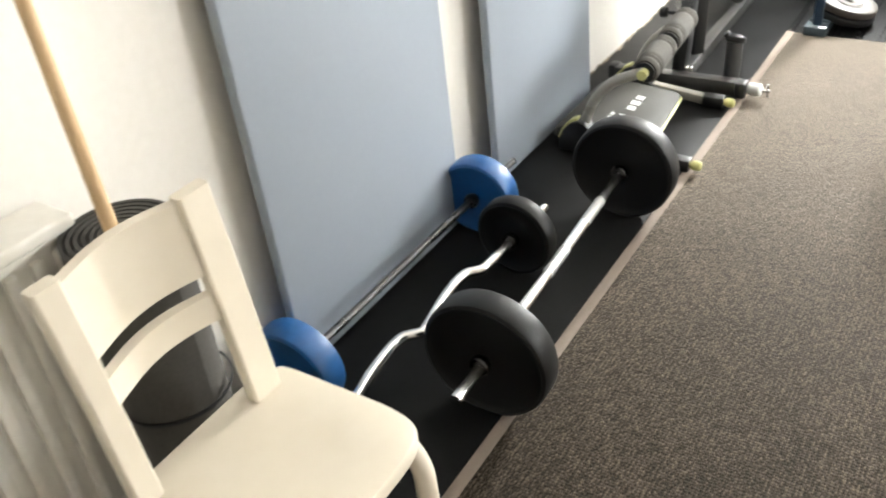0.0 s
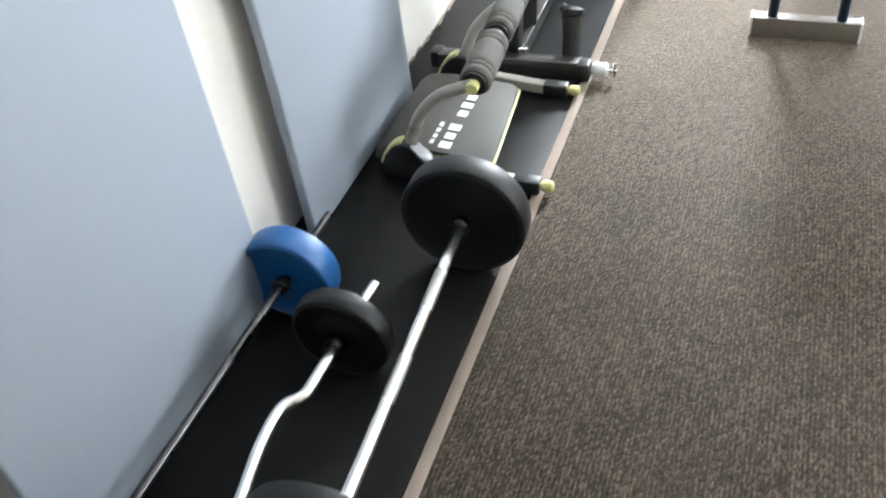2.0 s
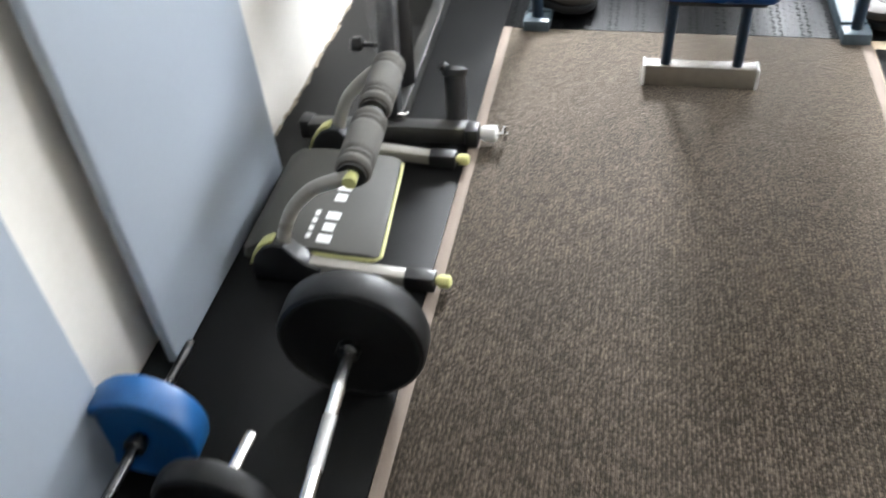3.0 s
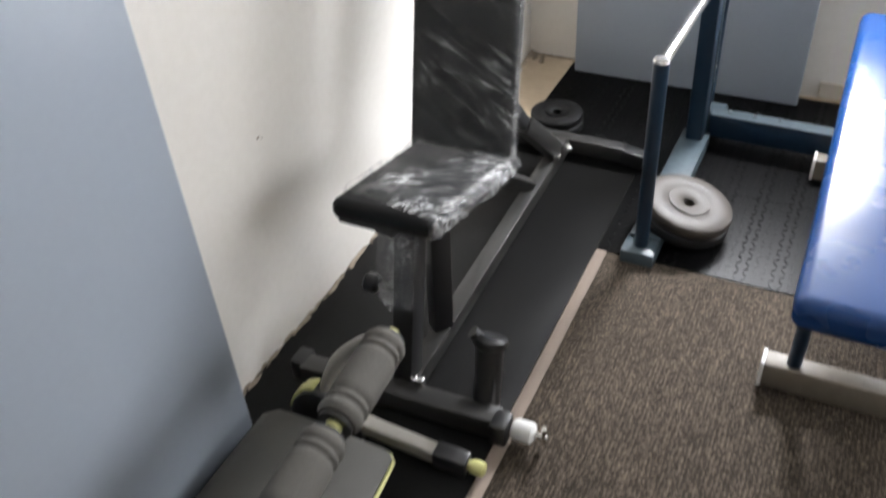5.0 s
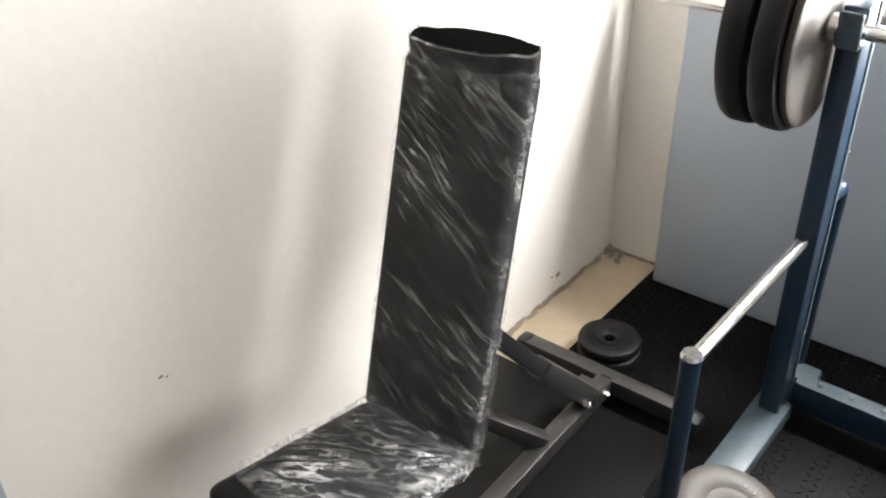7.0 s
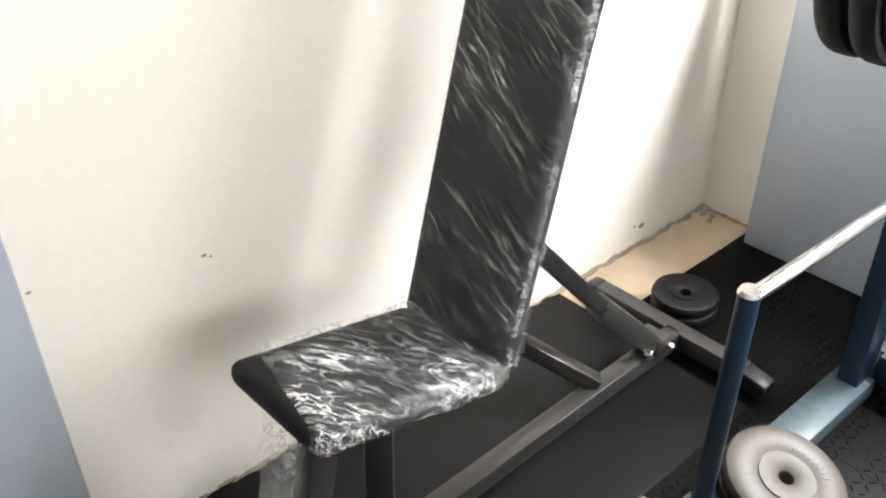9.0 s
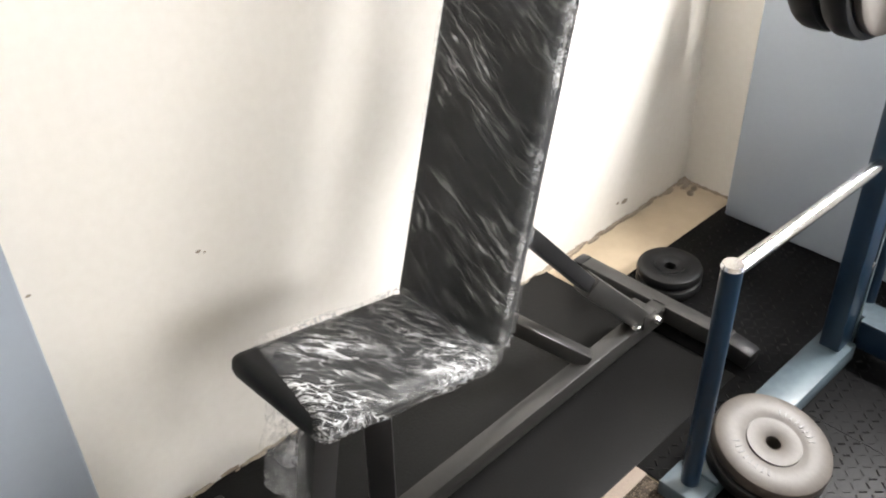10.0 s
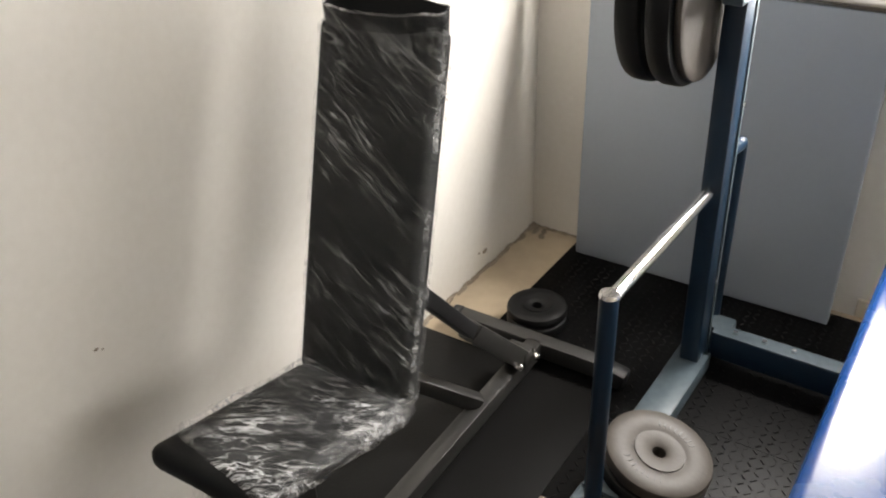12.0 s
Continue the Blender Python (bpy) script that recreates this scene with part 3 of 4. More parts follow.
def padded(corners_low, corners_high, bevel):
    """A pad between two quads, edges rounded."""
    bm = bmesh.new()
    lo, hi = [bm.verts.new(c) for c in corners_low], [bm.verts.new(c) for c in corners_high]
    bm.faces.new(lo[::-1])
    bm.faces.new(hi)
    for k in range(4):
        bm.faces.new((lo[k], lo[(k + 1) % 4], hi[(k + 1) % 4], hi[k]))
    bmesh.ops.recalc_face_normals(bm, faces=bm.faces)
    bmesh.ops.bevel(bm, geom=list(bm.edges), offset=bevel, segments=4, affect="EDGES", profile=0.5)
    return bm


def film_over(low, high, bevel, swell, seed, amount):
    bm = padded(low, high, bevel)
    for v in bm.verts:
        v.co += v.normal * swell
    bmesh.ops.subdivide_edges(bm, edges=[e for e in bm.edges if e.calc_length() > 0.05], cuts=22, use_grid_fill=True)
    bmesh.ops.triangulate(bm, faces=[f for f in bm.faces if len(f.verts) > 4])
    bm.normal_update()
    off = Vector((seed, 0, 0))
    for v in bm.verts:
        q = v.co * 9 + off
        d = q.x * 0.45 + q.z * 0.9
        w = noise.noise(Vector((d * 2.6, q.y * 1.3, (q.x - q.z) * 0.5)))
        w2 = noise.noise(Vector((q.x * 3.2, q.y * 3.2, d * 4.0)))
        v.co += v.normal * ((abs(w) + 0.6 * abs(w2)) * amount)
    return bm


def adjustable_bench():
    b = thing("weight_bench", (0.37, -1.25, 0.006), "dark grey adjustable weight bench, pads still wrapped in clear film", "weight bench")
    G, Z = 0.006, 0.045
    seat_hi = [(0.226, -1.785, 0.526), (0.466, -1.778, 0.526), (0.494, -1.415, 0.465), (0.240, -1.415, 0.465)]
    seat_lo = [(x, y, z - 0.055) for x, y, z in seat_hi]
    back_lo = [(0.218, -1.412, 0.428), (0.472, -1.408, 0.432), (0.432, -1.192, 1.082), (0.178, -1.204, 1.072)]
    n = Vector((0, 0.052, -0.017))
    back_hi = [tuple(Vector(p) + n) for p in back_lo]
    seat = part("seat", padded(seat_lo, seat_hi, 0.024), PAD_BLACK, b, "black padded seat")
    back = part("backrest", padded(back_lo, back_hi, 0.016), PAD_BLACK, b, "tall black padded backrest")
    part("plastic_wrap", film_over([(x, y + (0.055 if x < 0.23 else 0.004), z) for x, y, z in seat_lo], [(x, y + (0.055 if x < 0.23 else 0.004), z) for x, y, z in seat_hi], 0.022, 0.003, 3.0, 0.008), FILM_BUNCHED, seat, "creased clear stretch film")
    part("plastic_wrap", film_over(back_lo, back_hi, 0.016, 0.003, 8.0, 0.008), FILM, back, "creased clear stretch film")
    # open end of the cover above the backrest: a dark lip with a shiny rolled rim
    a, c = Vector(back_lo[2]), Vector(back_lo[3])
    mid, half = (a + c) / 2 + Vector((0, 0.027, -0.010)), (a - c) / 2

    def ring(depth, lift, grow):
        out = []
        for k in range(40):
            t = 2 * math.pi * k / 40
            ct, st = math.cos(t), math.sin(t)
            out.append(mid + half * math.copysign(abs(ct) ** 0.55, ct) * grow + Vector((0, depth * math.copysign(abs(st) ** 0.8, st), lift + 0.006 * st + 0.0025 * math.sin(5 * t))))
        return out
    lip, rows = bmesh.new(), []
    for depth, lift, grow in ((0.024, -0.045, 0.96), (0.029, -0.02, 0.99), (0.034, 0.016, 1.0), (0.036, 0.034, 1.0), (0.033, 0.035, 0.985), (0.029, 0.014, 0.97), (0.024, -0.004, 0.95)):
        rows.append([lip.verts.new(p) for p in ring(depth, lift, grow)])
    for p, q in zip(rows, rows[1:]):
        for k in range(40):
            lip.faces.new((p[k], p[(k + 1) % 40], q[(k + 1) % 40], q[k]))
    part("cover_lip", lip, PAD_BLACK, back, "open dark end of the backrest cover")
    edge = ring(0.036, 0.036, 1.005)
    part("film_rim", tube(edge + edge[:1], 0.0026, 6, False), FILM_BUNCHED, back, "shiny rolled rim of the film")
    rim, rows = bmesh.new(), []
    for depth, lift, grow in ((0.031, -0.03, 1.01), (0.036, 0.0, 1.015), (0.0385, 0.034, 1.012)):
        rows.append([rim.verts.new(p) for p in ring(depth, lift, grow)])
    for p, q in zip(rows, rows[1:]):
        for k in range(40):
            rim.faces.new((p[k], p[(k + 1) % 40], q[(k + 1) % 40], q[k]))
    part("film_sleeve", rim, FILM, back, "open end of the stretch film")
    # film bunched along the edges away from the wall
    def seam(a, b, seed, width):
        a, b, bm, rows = Vector(a), Vector(b), bmesh.new(), []
        for i in range(61):
            t = i / 60
            row = []
            for j in range(7):
                an = 2 * math.pi * j / 7
                rr = width * (0.55 + 0.9 * abs(noise.noise(Vector((t * 34 + seed, j * 2.3, 0.4)))))
                row.append(bm.verts.new(a.lerp(b, t) + Vector((rr * math.cos(an), rr * math.sin(an) * 0.8, rr * math.sin(an) * 0.8))))
            rows.append(row)
        for p, q in zip(rows, rows[1:]):
            for k in range(7):
                bm.faces.new((p[k], p[(k + 1) % 7], q[(k + 1) % 7], q[k]))
        return bm
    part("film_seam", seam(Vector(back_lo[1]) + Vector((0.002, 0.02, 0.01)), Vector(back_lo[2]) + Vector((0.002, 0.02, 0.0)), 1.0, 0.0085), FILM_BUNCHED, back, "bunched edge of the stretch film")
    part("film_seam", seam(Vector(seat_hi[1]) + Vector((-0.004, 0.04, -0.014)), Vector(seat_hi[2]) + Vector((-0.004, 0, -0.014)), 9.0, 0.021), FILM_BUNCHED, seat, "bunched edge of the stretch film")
    # loose film hanging below the front of the seat
    tail, rows = bmesh.new(), []
    for i in range(16):
        row = []
        for j in range(12):
            u, v = i / 15, j / 11
            x = 0.372 + (u - 0.5) * (0.05 * (1 - v) + 0.055)
            y = -1.775 - 0.02 * math.sin(v * 3) + 0.022 * math.sin(u * 19 + v * 3) + 0.012 * noise.noise(Vector((u * 6, v * 5, 2)))
            z = 0.475 - v * (0.16 + 0.05 * math.sin(u * 9))
            row.append(tail.verts.new((x, y, z)))
        rows.append(row)
    for p, q in zip(rows, rows[1:]):
        for k in range(11):
            tail.faces.new((p[k], p[k + 1], q[k + 1], q[k]))
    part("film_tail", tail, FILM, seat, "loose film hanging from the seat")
    # frame
    part("main_beam", bar((0.380, -1.83, Z), (0.362, -0.66, Z), 0.045, 0.05), FRAME_GREY, b)
    part("rear_foot", bar((0.115, -0.652, Z), (0.560, -0.652, Z), 0.045, 0.05), FRAME_GREY, b)
    part("foot_end", bar((0.550, -0.652, Z - 0.002), (0.625, -0.652, Z - 0.014), 0.05, 0.05, 0.008), BLACK_PLASTIC, b)
    part("foot_end", bar((0.120, -0.652, Z), (0.085, -0.652, Z - 0.004), 0.05, 0.056, 0.008), BLACK_PLASTIC, b)
    part("front_foot", bar((0.125, -1.835, Z), (0.615, -1.815, Z), 0.05, 0.055), FRAME_GREY, b)
    for x in (0.115, 0.622):
        part("foot_end", bar((x - 0.02, -1.825, Z), (x + 0.02, -1.825, Z), 0.056, 0.062, 0.008), BLACK_PLASTIC, b)
    part("transport_wheel", tube([(0.645, -1.815, 0.045), (0.655, -1.815, 0.045), (0.690, -1.814, 0.045), (0.695, -1.814, 0.045)], [0.018, 0.024, 0.024, 0.016], 20), PRINT, b, "white plastic roller on the foot")
    part("wing_bolt", join(tube([(0.695, -1.814, 0.045), (0.725, -1.812, 0.045)], 0.006, 10), tube([(0.715, -1.812, 0.022), (0.716, -1.812, 0.070)], 0.006, 10)), CHROME, b)
    st = part("stub_post", tube([(0.566, -1.775, 0.05), (0.563, -1.75, 0.12), (0.558, -1.732, 0.185)], 0.031, 18), BLACK_PLASTIC, b)
    part("stub_cap", tube([(0.558, -1.732, 0.185), (0.558, -1.73, 0.190), (0.558, -1.725, 0.203), (0.558, -1.722, 0.207)], [0.034, 0.038, 0.038, 0.030], 20), BLACK_PLASTIC, st)
    part("pull_pin", tube([(0.538, -1.735, 0.205), (0.522, -1.74, 0.222)], 0.014, 12), BLACK_PLASTIC, st)
    part("seat_post", bar((0.368, -1.775, 0.065), (0.374, -1.705, 0.465), 0.052, 0.05), BLACK_PLASTIC, b)
    part("seat_post", bar((0.372, -1.600, 0.065), (0.376, -1.595, 0.440), 0.042, 0.05), BLACK_PLASTIC, b)
    part("seat_rail", bar((0.335, -1.755, 0.462), (0.362, -1.38, 0.405), 0.045, 0.04), FRAME_GREY, b)
    part("cross_tube", tube([(0.225, -1.735, 0.452), (0.340, -1.735, 0.452)], 0.016, 14), BLACK_PLASTIC, b)
    part("knob", join(tube([(0.335, -1.725, 0.27), (0.285, -1.725, 0.27)], 0.008, 10), tube([(0.290, -1.725, 0.27), (0.282, -1.725, 0.27), (0.260, -1.725, 0.27), (0.254, -1.725, 0.27)], [0.014, 0.022, 0.022, 0.014], 16)), BLACK_PLASTIC, b)
    part("back_rail", bar((0.352, -1.335, 0.44), (0.328, -1.138, 1.03), 0.04, 0.03, up=(0, 1, 0)), FRAME_GREY, b)
    part("brace", bar((0.235, -1.10, 0.19), (0.366, -0.965, 0.07), 0.038, 0.038), FRAME_GREY, b)
    part("brace", bar((0.350, -1.375, 0.40), (0.235, -1.10, 0.19), 0.045, 0.045), FRAME_GREY, b)
    sl = part("strut_sleeve", bar((0.368, -0.772, 0.085), (0.330, -0.945, 0.265), 0.052, 0.052), FRAME_GREY, b)
    part("strut", bar((0.330, -0.945, 0.265), (0.330, -1.19, 0.54), 0.036, 0.036), BLACK_PLASTIC, b, "black adjusting strut")
    part("pivot_bracket", span(0.326, 0.396, -0.782, -0.732, 0.06, 0.105, 0.005), FRAME_GREY, b)
    for y, z, x in ((-0.806, 0.085, 0.383), (-0.738, 0.078, 0.396)):
        part("bolt", tube([(x, y, z), (x + 0.014, y, z), (x + 0.018, y, z)], [0.011, 0.011, 0.006], 8), CHROME, b, "shiny bolt head")
    for x in (0.400, 0.416):
        part("bolt", tube([(x, -1.798, 0.07), (x, -1.798, 0.088), (x, -1.798, 0.091)], [0.009, 0.009, 0.005], 8), CHROME, b, "shiny bolt head")


adjustable_bench()

# ---------------------------------------------------------------- rack with barbell


def bench_rack():
    r = thing("barbell_rack", (1.25, -0.75, 0.005), "petrol-blue steel barbell rack with worn grey-blue feet", "barbell rack")

    def at(x, y, z):
        return (x, y - 0.015 * (x - 0.75), z)
    for sx, xu in ((1, 0.742), (-1, 1.770)):
        xp = xu - 0.012 * sx
        part("foot_beam", bar(at(xu, -0.46, 0.035), at(xu - 0.008 * sx, -1.06, 0.03), 0.085, 0.05), RACK_LIGHT, r, "worn grey-blue foot beam")
        part("foot_shoe", bar(at(xp, -1.045, 0.026), at(xp, -1.130, 0.026), 0.092, 0.042, 0.006), RACK_LIGHT, r, "scuffed grey foot plate")
        post = part("post", tube([at(xp, -1.085, 0.045), at(xp, -1.088, 0.592)], 0.019, 20), RACK_BLUE, r)
        part("post_cap", tube([at(xp, -1.088, 0.590), at(xp, -1.088, 0.598)], [0.0205, 0.018], 20), CHROME, post, "shiny post cap")
        part("safety_bar", tube([at(xp, -1.080, 0.578), at(xu - 0.008 * sx, -0.522, 0.556)], 0.0145, 16), CHROME, r, "worn chrome safety bar")
        part("upright", bar(at(xu, -0.485, 0.05), at(xu - 0.012 * sx, -0.485, UP), 0.05, 0.075, 0.005, up=(0, 1, 0)), RACK_BLUE, r)
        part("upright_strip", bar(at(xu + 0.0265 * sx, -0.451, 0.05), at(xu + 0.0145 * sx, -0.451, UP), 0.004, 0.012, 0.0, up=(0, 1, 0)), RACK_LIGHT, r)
        part("rest_hook", join(bar(at(xu, -0.520, BAR - 0.022), at(xu, -0.590, BAR - 0.022), 0.045, 0.012), bar(at(xu, -0.586, BAR - 0.026), at(xu, -0.596, BAR + 0.045), 0.045, 0.010)), RACK_LIGHT, r)
        part("rear_post", tube(smooth_path([at(xu + 0.005, -0.350, 0.10), at(xu + 0.005, -0.350, 0.4), at(xu + 0.005, -0.350, 0.600), at(xu + 0.004, -0.375, 0.620), at(xu, -0.448, 0.625)], 5), 0.016, 16), RACK_BLUE, r)
        part("rear_block", bar(at(xu - 0.02, -0.385, 0.075), at(xu + 0.07, -0.385, 0.075), 0.07, 0.075, 0.008), RACK_LIGHT, r, "worn grey-blue joint block")
        for k in range(2):
            part("bolt", tube([at(xu + 0.03 * sx, -0.485, 0.30 + 0.47 * k), at(xu + 0.034 * sx, -0.485, 0.30 + 0.47 * k)], 0.008, 8), CHROME, r)
    part("cross_beam", bar(at(0.775, -0.43, 0.080), at(1.74, -0.43, 0.080), 0.05, 0.075), RACK_BLUE, r)
    # light on the beam's top painted as a paler strip, with the worn paint
    part("cross_top", bar(at(0.775, -0.43, 0.1195), at(1.74, -0.43, 0.1195), 0.048, 0.003, 0.0), RACK_LIGHT, r, "worn beam top, painted lighter as lit from above")
    for x in (0.83, 0.905, 0.98):
        part("bolt", tube([at(x, -0.43, 0.121), at(x, -0.43, 0.129)], 0.007, 8), CHROME, r)


BAR, UP = 1.040, 1.075
bench_rack()


def racked_barbell():
    b = thing("barbell", (1.25, -0.555, BAR - 0.0145), "chrome barbell with large black and grey plates on the rack", "barbell", "barbells")
    z, yy = BAR, lambda x: -0.555 - 0.015 * (x - 0.75)
    part("bar", tube([(x, yy(x), z) for x in (0.34, 1.0, 2.17)], 0.0145, 16), CHROME, b, "worn chrome bar")
    turn = Euler((0, radians(90), 0)).to_matrix().to_4x4()
    for s, xc in ((1, 0.0), (-1, 2.512)):
        for x, r, t, mat, lab in ((0.585, 0.215, 0.055, PLATE_BLACK, "large black plate"), (0.650, 0.215, 0.055, PLATE_BLACK, "large black plate"), (0.688, 0.200, 0.016, PLATE_GREY, "grey enamelled plate")):
            xx = xc + s * x
            part("plate", lathe(plate_mesh(r, t, rim=0.02, dish=0.010 if t > 0.03 else 0.0015), Matrix.Translation((xx, yy(xx), z)) @ turn), mat, b, lab)
        xx = xc + s * 0.706
        part("collar", tube([(xx - 0.008, yy(xx), z), (xx + 0.008, yy(xx), z)], 0.026, 20), CHROME, b)


racked_barbell()


def floor_plate(x, y, r, t, z0, mat, label, marks=False, tilt=0.0, group="loose weight plates"):
    """A plate lying flat, or tilted (degrees) with its side towards the wall resting on a beam; z0 is its underside's middle."""
    p = thing("weight_plate", (x, y, z0), label, "weight plate", group)
    m = Matrix.Translation((x, y, z0)) @ Euler((0, radians(tilt), 0)).to_matrix().to_4x4()
    h = t / 2
    pr = [(0.016, -h), (r - 0.012, -h), (r - 0.003, -h + 0.004), (r, -h + 0.012), (r, h - 0.012), (r - 0.003, h - 0.004), (r - 0.012, h), (r * 0.50 + 0.004, h), (r * 0.49, h - 0.003), (r * 0.47, h - 0.003), (r * 0.46, h), (0.026, h), (0.016, h - 0.006)]
    body = part("disc", lathe(pr, m @ Matrix.Translation((0, 0, h))), mat, p)
    if marks:
        for a0 in (50, 230):
            for k in range(8):
                a = radians(a0 + 9 * k)
                rr = r * 0.66
                part("embossed_bar", box(0.0035, 0.015, 0.0016, m @ pose(rr * math.cos(a), rr * math.sin(a), t + 0.0004, 0, 0, math.degrees(a) - 90)), PLATE_MARK, body)
    return p


LEAN = 13.0
for sx, xx, yy in ((1, 0.802, -0.928), (-1, 1.925, -0.975)):
    floor_plate(xx, yy, 0.128, 0.036, 0.039, PLATE_BLACK, "black weight plate tilted on the rack foot under a grey one", tilt=LEAN * sx)
    floor_plate(xx + 0.036 * math.sin(radians(LEAN)) * sx, yy, 0.125, 0.036, 0.039 + 0.036 * math.cos(radians(LEAN)), PLATE_GREY, "grey enamelled weight plate with embossed marks on a black one", True, tilt=LEAN * sx)
floor_plate(0.288, -0.510, 0.088, 0.032, 0.006, PLATE_BLACK, "small black weight plate lying on the tread mat")
floor_plate(0.285, -0.507, 0.088, 0.030, 0.038, PLATE_BLACK, "small black weight plate on top of another")

# ---------------------------------------------------------------- blue bench


def blue_bench():
    b = thing("flat_bench", (1.28, -1.0, 0.008), "royal blue vinyl flat bench on dark legs and beige feet", "weight bench")
    part("pad", span(1.130, 1.430, -1.695, -0.36, 0.405, 0.478, 0.026, 5), VINYL_BLUE, b, "glossy royal blue vinyl pad")
    part("pad_board", span(1.145, 1.400, -1.665, -0.39, 0.390, 0.406, 0.003), BLACK_PLASTIC, b)
    for y, s in ((-1.425, 1), (-0.52, -1)):
        f = part("foot", span(1.106, 1.444, y - 0.025, y + 0.025, 0.009, 0.078, 0.004), BEAM_BEIGE, b, "beige painted foot beam")
        for x in (1.104, 1.446):
            part("foot_cap", span(x - 0.004, x + 0.004, y - 0.027, y + 0.027, 0.009, 0.080, 0.002), PRINT, f, "white end cap")
        for x in (1.168, 1.384):
            part("leg", tube([(x, y, 0.076), (x + (0.005 if x < 1.3 else -0.005), y - 0.03 * s, 0.392)], 0.016, 14), RACK_BLUE, b, "dark blue steel leg")
    part("stretcher", tube([(1.275, -1.45, 0.35), (1.275, -0.50, 0.35)], 0.014, 12), RACK_BLUE, b)


blue_bench()

# ---------------------------------------------------------------- corner by the radiator


def chair():
    c = thing("chair", (0.57, -4.30, 0.006), "cream lacquered wooden chair with slatted back", "chair")
    y0, y1 = -4.487, -4.205
    def bx(z):
        return 0.440 - 0.10 * max(0.0, (z - 0.44)) - 0.05 * max(0.0, z - 0.44) ** 2
    for y in (y0, y1):
        pts = [(bx(z) - (0.03 if z < 0.1 else 0), y, z) for z in (0.01, 0.2, 0.44, 0.55, 0.65, 0.75, 0.86)]
        post, rows = bmesh.new(), []
        a, b = (-0.022, 0.024) if y == y0 else (-0.040, 0.024)
        for x, yy, z in pts:
            rows.append([post.verts.new((x + dx, yy + dy, z)) for dx, dy in ((-0.013, a + 0.004), (-0.009, a), (0.009, a), (0.013, a + 0.004), (0.013, b - 0.004), (0.009, b), (-0.009, b), (-0.013, b - 0.004))])
        for p, q in zip(rows, rows[1:]):
            for k in range(8):
                post.faces.new((p[k], p[(k + 1) % 8], q[(k + 1) % 8], q[k]))
        post.faces.new(rows[0][::-1])
        post.faces.new(rows[-1])
        part("back_post", post, CREAM, c)
    for z0, z1 in ((0.722, 0.852), (0.638, 0.686)):
        bm, rows = bmesh.new(), []
        for k in range(13):
            t = k / 12
            y = y0 + 0.02 + (y1 - y0 - 0.04) * t
            sag = -0.028 * math.sin(math.pi * t)
            rows.append([bm.verts.new(p) for p in ((bx(z0) + sag + 0.010, y, z0), (bx(z1) + sag + 0.010, y, z1), (bx(z1) + sag - 0.010, y, z1), (bx(z0) + sag - 0.010, y, z0))])
        for p, q in zip(rows, rows[1:]):
            for k in range(4):
                bm.faces.new((p[k], p[(k + 1) % 4], q[(k + 1) % 4], q[k]))
        bm.faces.new(rows[0])
        bm.faces.new(rows[-1][::-1])
        bmesh.ops.recalc_face_normals(bm, faces=bm.faces)
        part("back_slat", bm, CREAM, c)
    # seat with rounded front corners
    seat = bmesh.new()
    outline = []
    cx, cy, hx, hy = 0.572, -4.322, 0.182, 0.182
    for k in range(48):
        a = 2 * math.pi * k / 48
        ca, sa = math.cos(a), math.sin(a)
        e = 0.42 if ca > 0 else 0.22
        outline.append((cx + hx * math.copysign(abs(ca) ** e, ca), cy + hy * math.copysign(abs(sa) ** e, sa) * (1.0 if ca > -0.5 else 0.93)))
    lv = []
    for s, z in ((0.95, 0.425), (1.0, 0.432), (1.0, 0.448), (0.975, 0.456), (0.90, 0.459), (0.5, 0.456)):
        lv.append([seat.verts.new((cx + (x - cx) * s, cy + (y - cy) * s, z)) for x, y in outline])
    for p, q in zip(lv, lv[1:]):
        for k in range(48):
            seat.faces.new((p[k], p[(k + 1) % 48], q[(k + 1) % 48], q[k]))
    seat.faces.new(lv[0][::-1])
    seat.faces.new(lv[-1])
    part("seat", seat, CREAM, c, "smooth cream seat")
    for y in (-4.470, -4.175):
        part("front_leg", tube(smooth_path([(0.705, y, 0.425), (0.735, y, 0.38), (0.742, y, 0.30), (0.750, y, 0.01)], 5), 0.019, 14), CREAM, c)
    for y in (-4.470, -4.175):
        part("side_rail", bar((0.43, y, 0.405), (0.705, y, 0.405), 0.022, 0.04), CREAM, c)
    part("front_rail", bar((0.705, -4.480, 0.405), (0.705, -4.215, 0.405), 0.022, 0.04), CREAM, c)


chair()


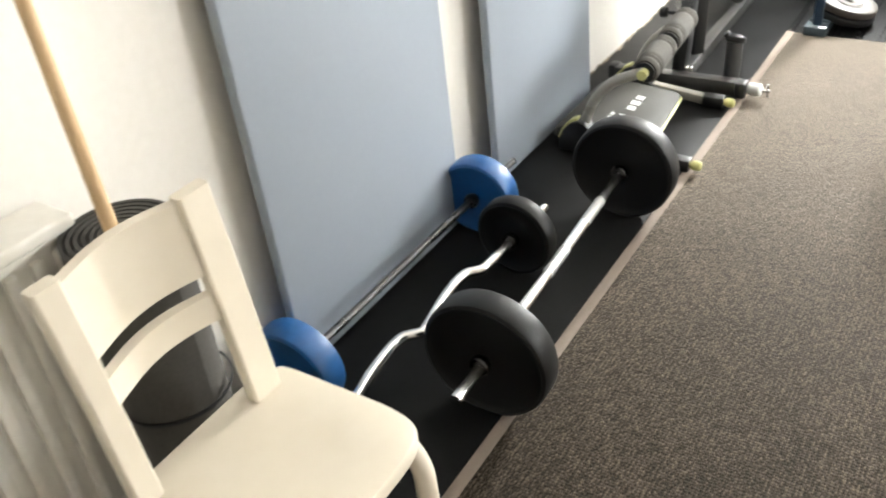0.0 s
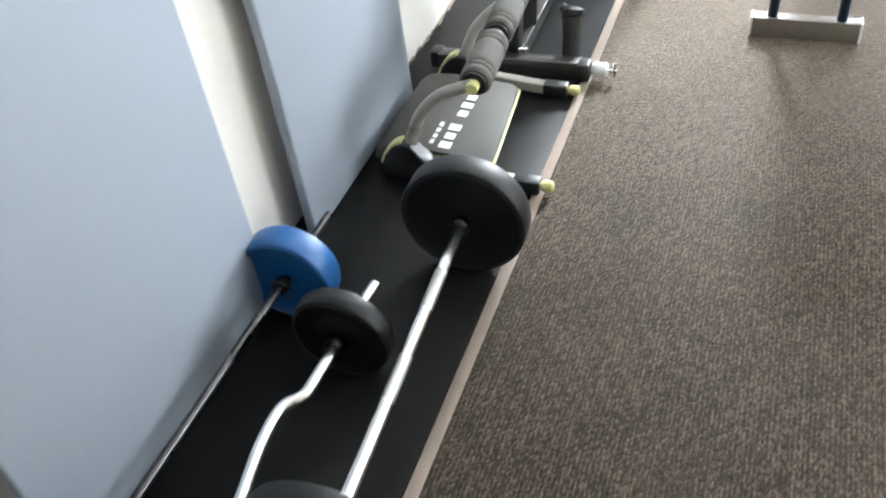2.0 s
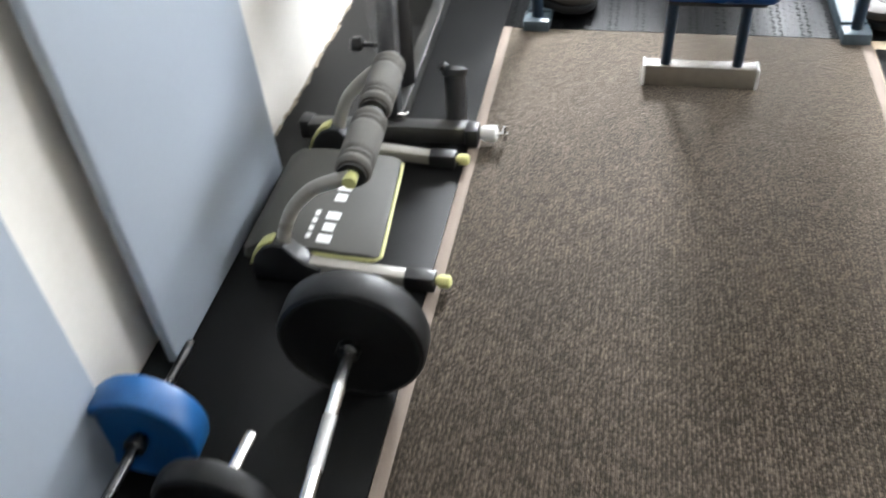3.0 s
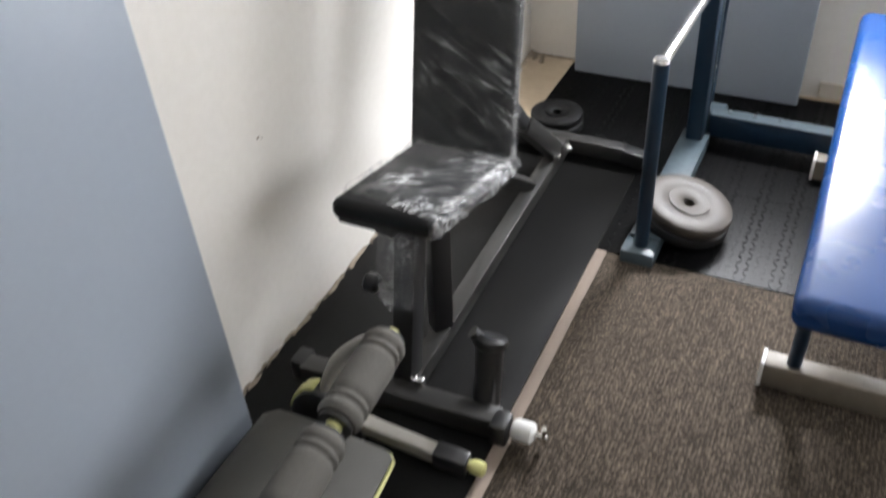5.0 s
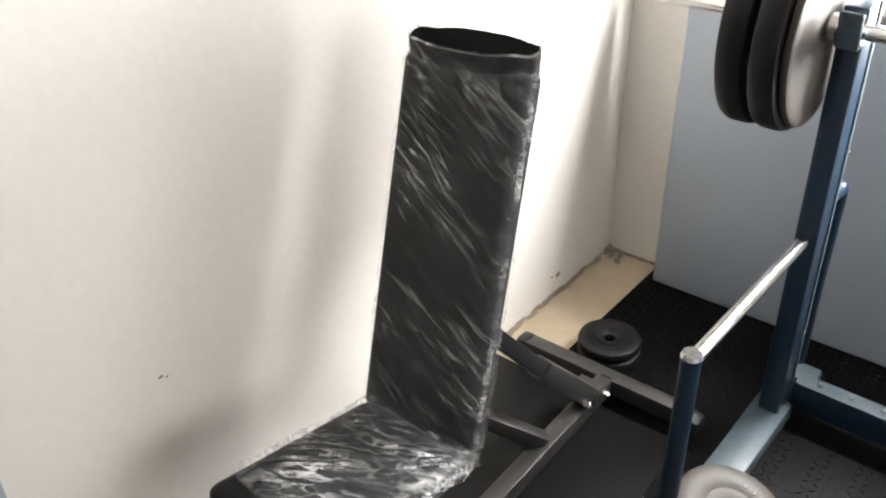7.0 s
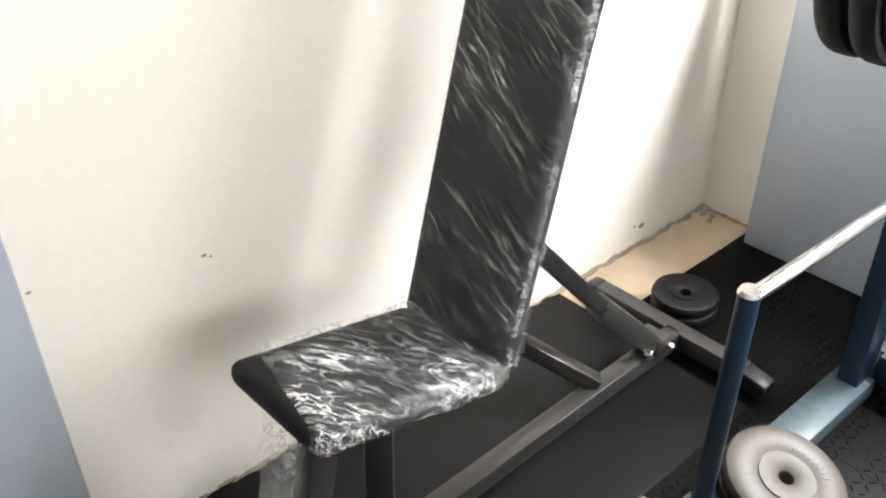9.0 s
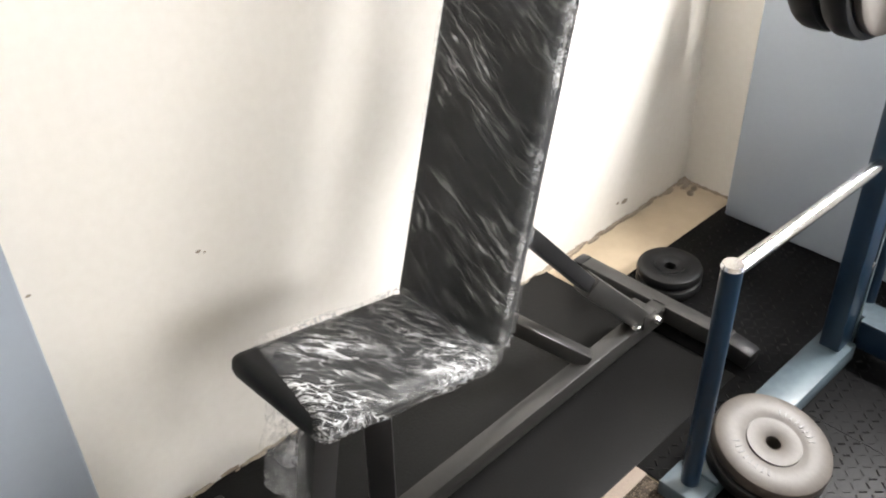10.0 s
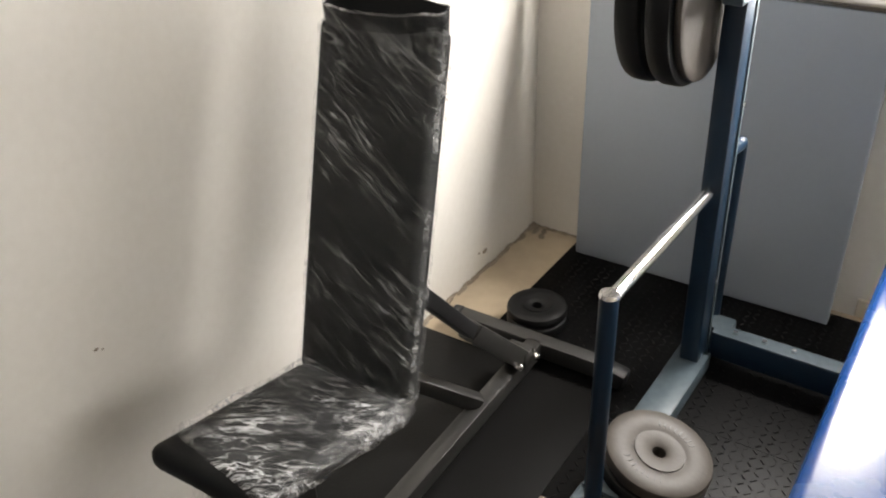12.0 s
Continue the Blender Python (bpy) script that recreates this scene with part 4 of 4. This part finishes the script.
def radiator():
    r = thing("radiator", (0.08, -4.75, 0.12), "cream ribbed panel radiator below the wall", "radiator")
    ya, yb = -5.40, -4.255
    part("panel", span(0.050, 0.090, ya, yb, 0.13, 0.745, 0.006), RADIATOR, r)
    n = 22
    for k in range(n):
        y = ya + 0.03 + (yb - ya - 0.06) * k / (n - 1)
        part("rib", box(0.022, 0.026, 0.56, pose(0.095, y, 0.435), 0.008, 2), RADIATOR, r)
    part("top_cover", span(0.014, 0.118, ya - 0.004, yb + 0.004, 0.745, 0.772, 0.008, 3), RADIATOR, r)
    for y in (ya + 0.1, yb - 0.1):
        part("bracket", span(0.0, 0.052, y - 0.015, y + 0.015, 0.15, 0.70, 0.003), RADIATOR, r)


radiator()


def rolled_mat():
    r = thing("rolled_mat", (0.187, -4.222, 0.006), "dark exercise mat rolled up and standing on end", "exercise mat")
    cx, cy, turns, n = 0.178, -4.215, 6.0, 180
    inner, outer = [], []
    for k in range(n):
        a = 2 * math.pi * turns * k / (n - 1)
        rad = 0.022 + 0.0135 * a / (2 * math.pi)
        inner.append((cx + rad * math.cos(a), cy + rad * math.sin(a)))
        outer.append((cx + (rad + 0.0085) * math.cos(a), cy + (rad + 0.0085) * math.sin(a)))
    bm = bmesh.new()
    cols = [[bm.verts.new((x, y, z)) for (x, y), z in ((i, 0.007), (i, 0.73), (o, 0.73), (o, 0.007))] for i, o in zip(inner, outer)]
    for p, q in zip(cols, cols[1:]):
        for k in range(4):
            bm.faces.new((p[k], p[(k + 1) % 4], q[(k + 1) % 4], q[k]))
    bm.faces.new(cols[0])
    bm.faces.new(cols[-1][::-1])
    bmesh.ops.recalc_face_normals(bm, faces=bm.faces)
    part("roll", bm, FOAM_DARK, r)
    part("strap", lathe([(0.1135, 0.36), (0.115, 0.36), (0.115, 0.368), (0.1135, 0.368)], Matrix.Translation((cx, cy, 0)), 40), BLACK_PLASTIC, r, "thin dark strap")


rolled_mat()
solid("wooden_stick", tube([(0.241, -4.262, 0.50), (0.186, -4.235, 0.75), (0.100, -4.193, 1.139), (0.016, -4.152, 1.52)], 0.0135, 16), WOODSTICK, (0.241, -4.262, 0.50), "pale round wooden stick leaning out of a rolled mat", "stick")
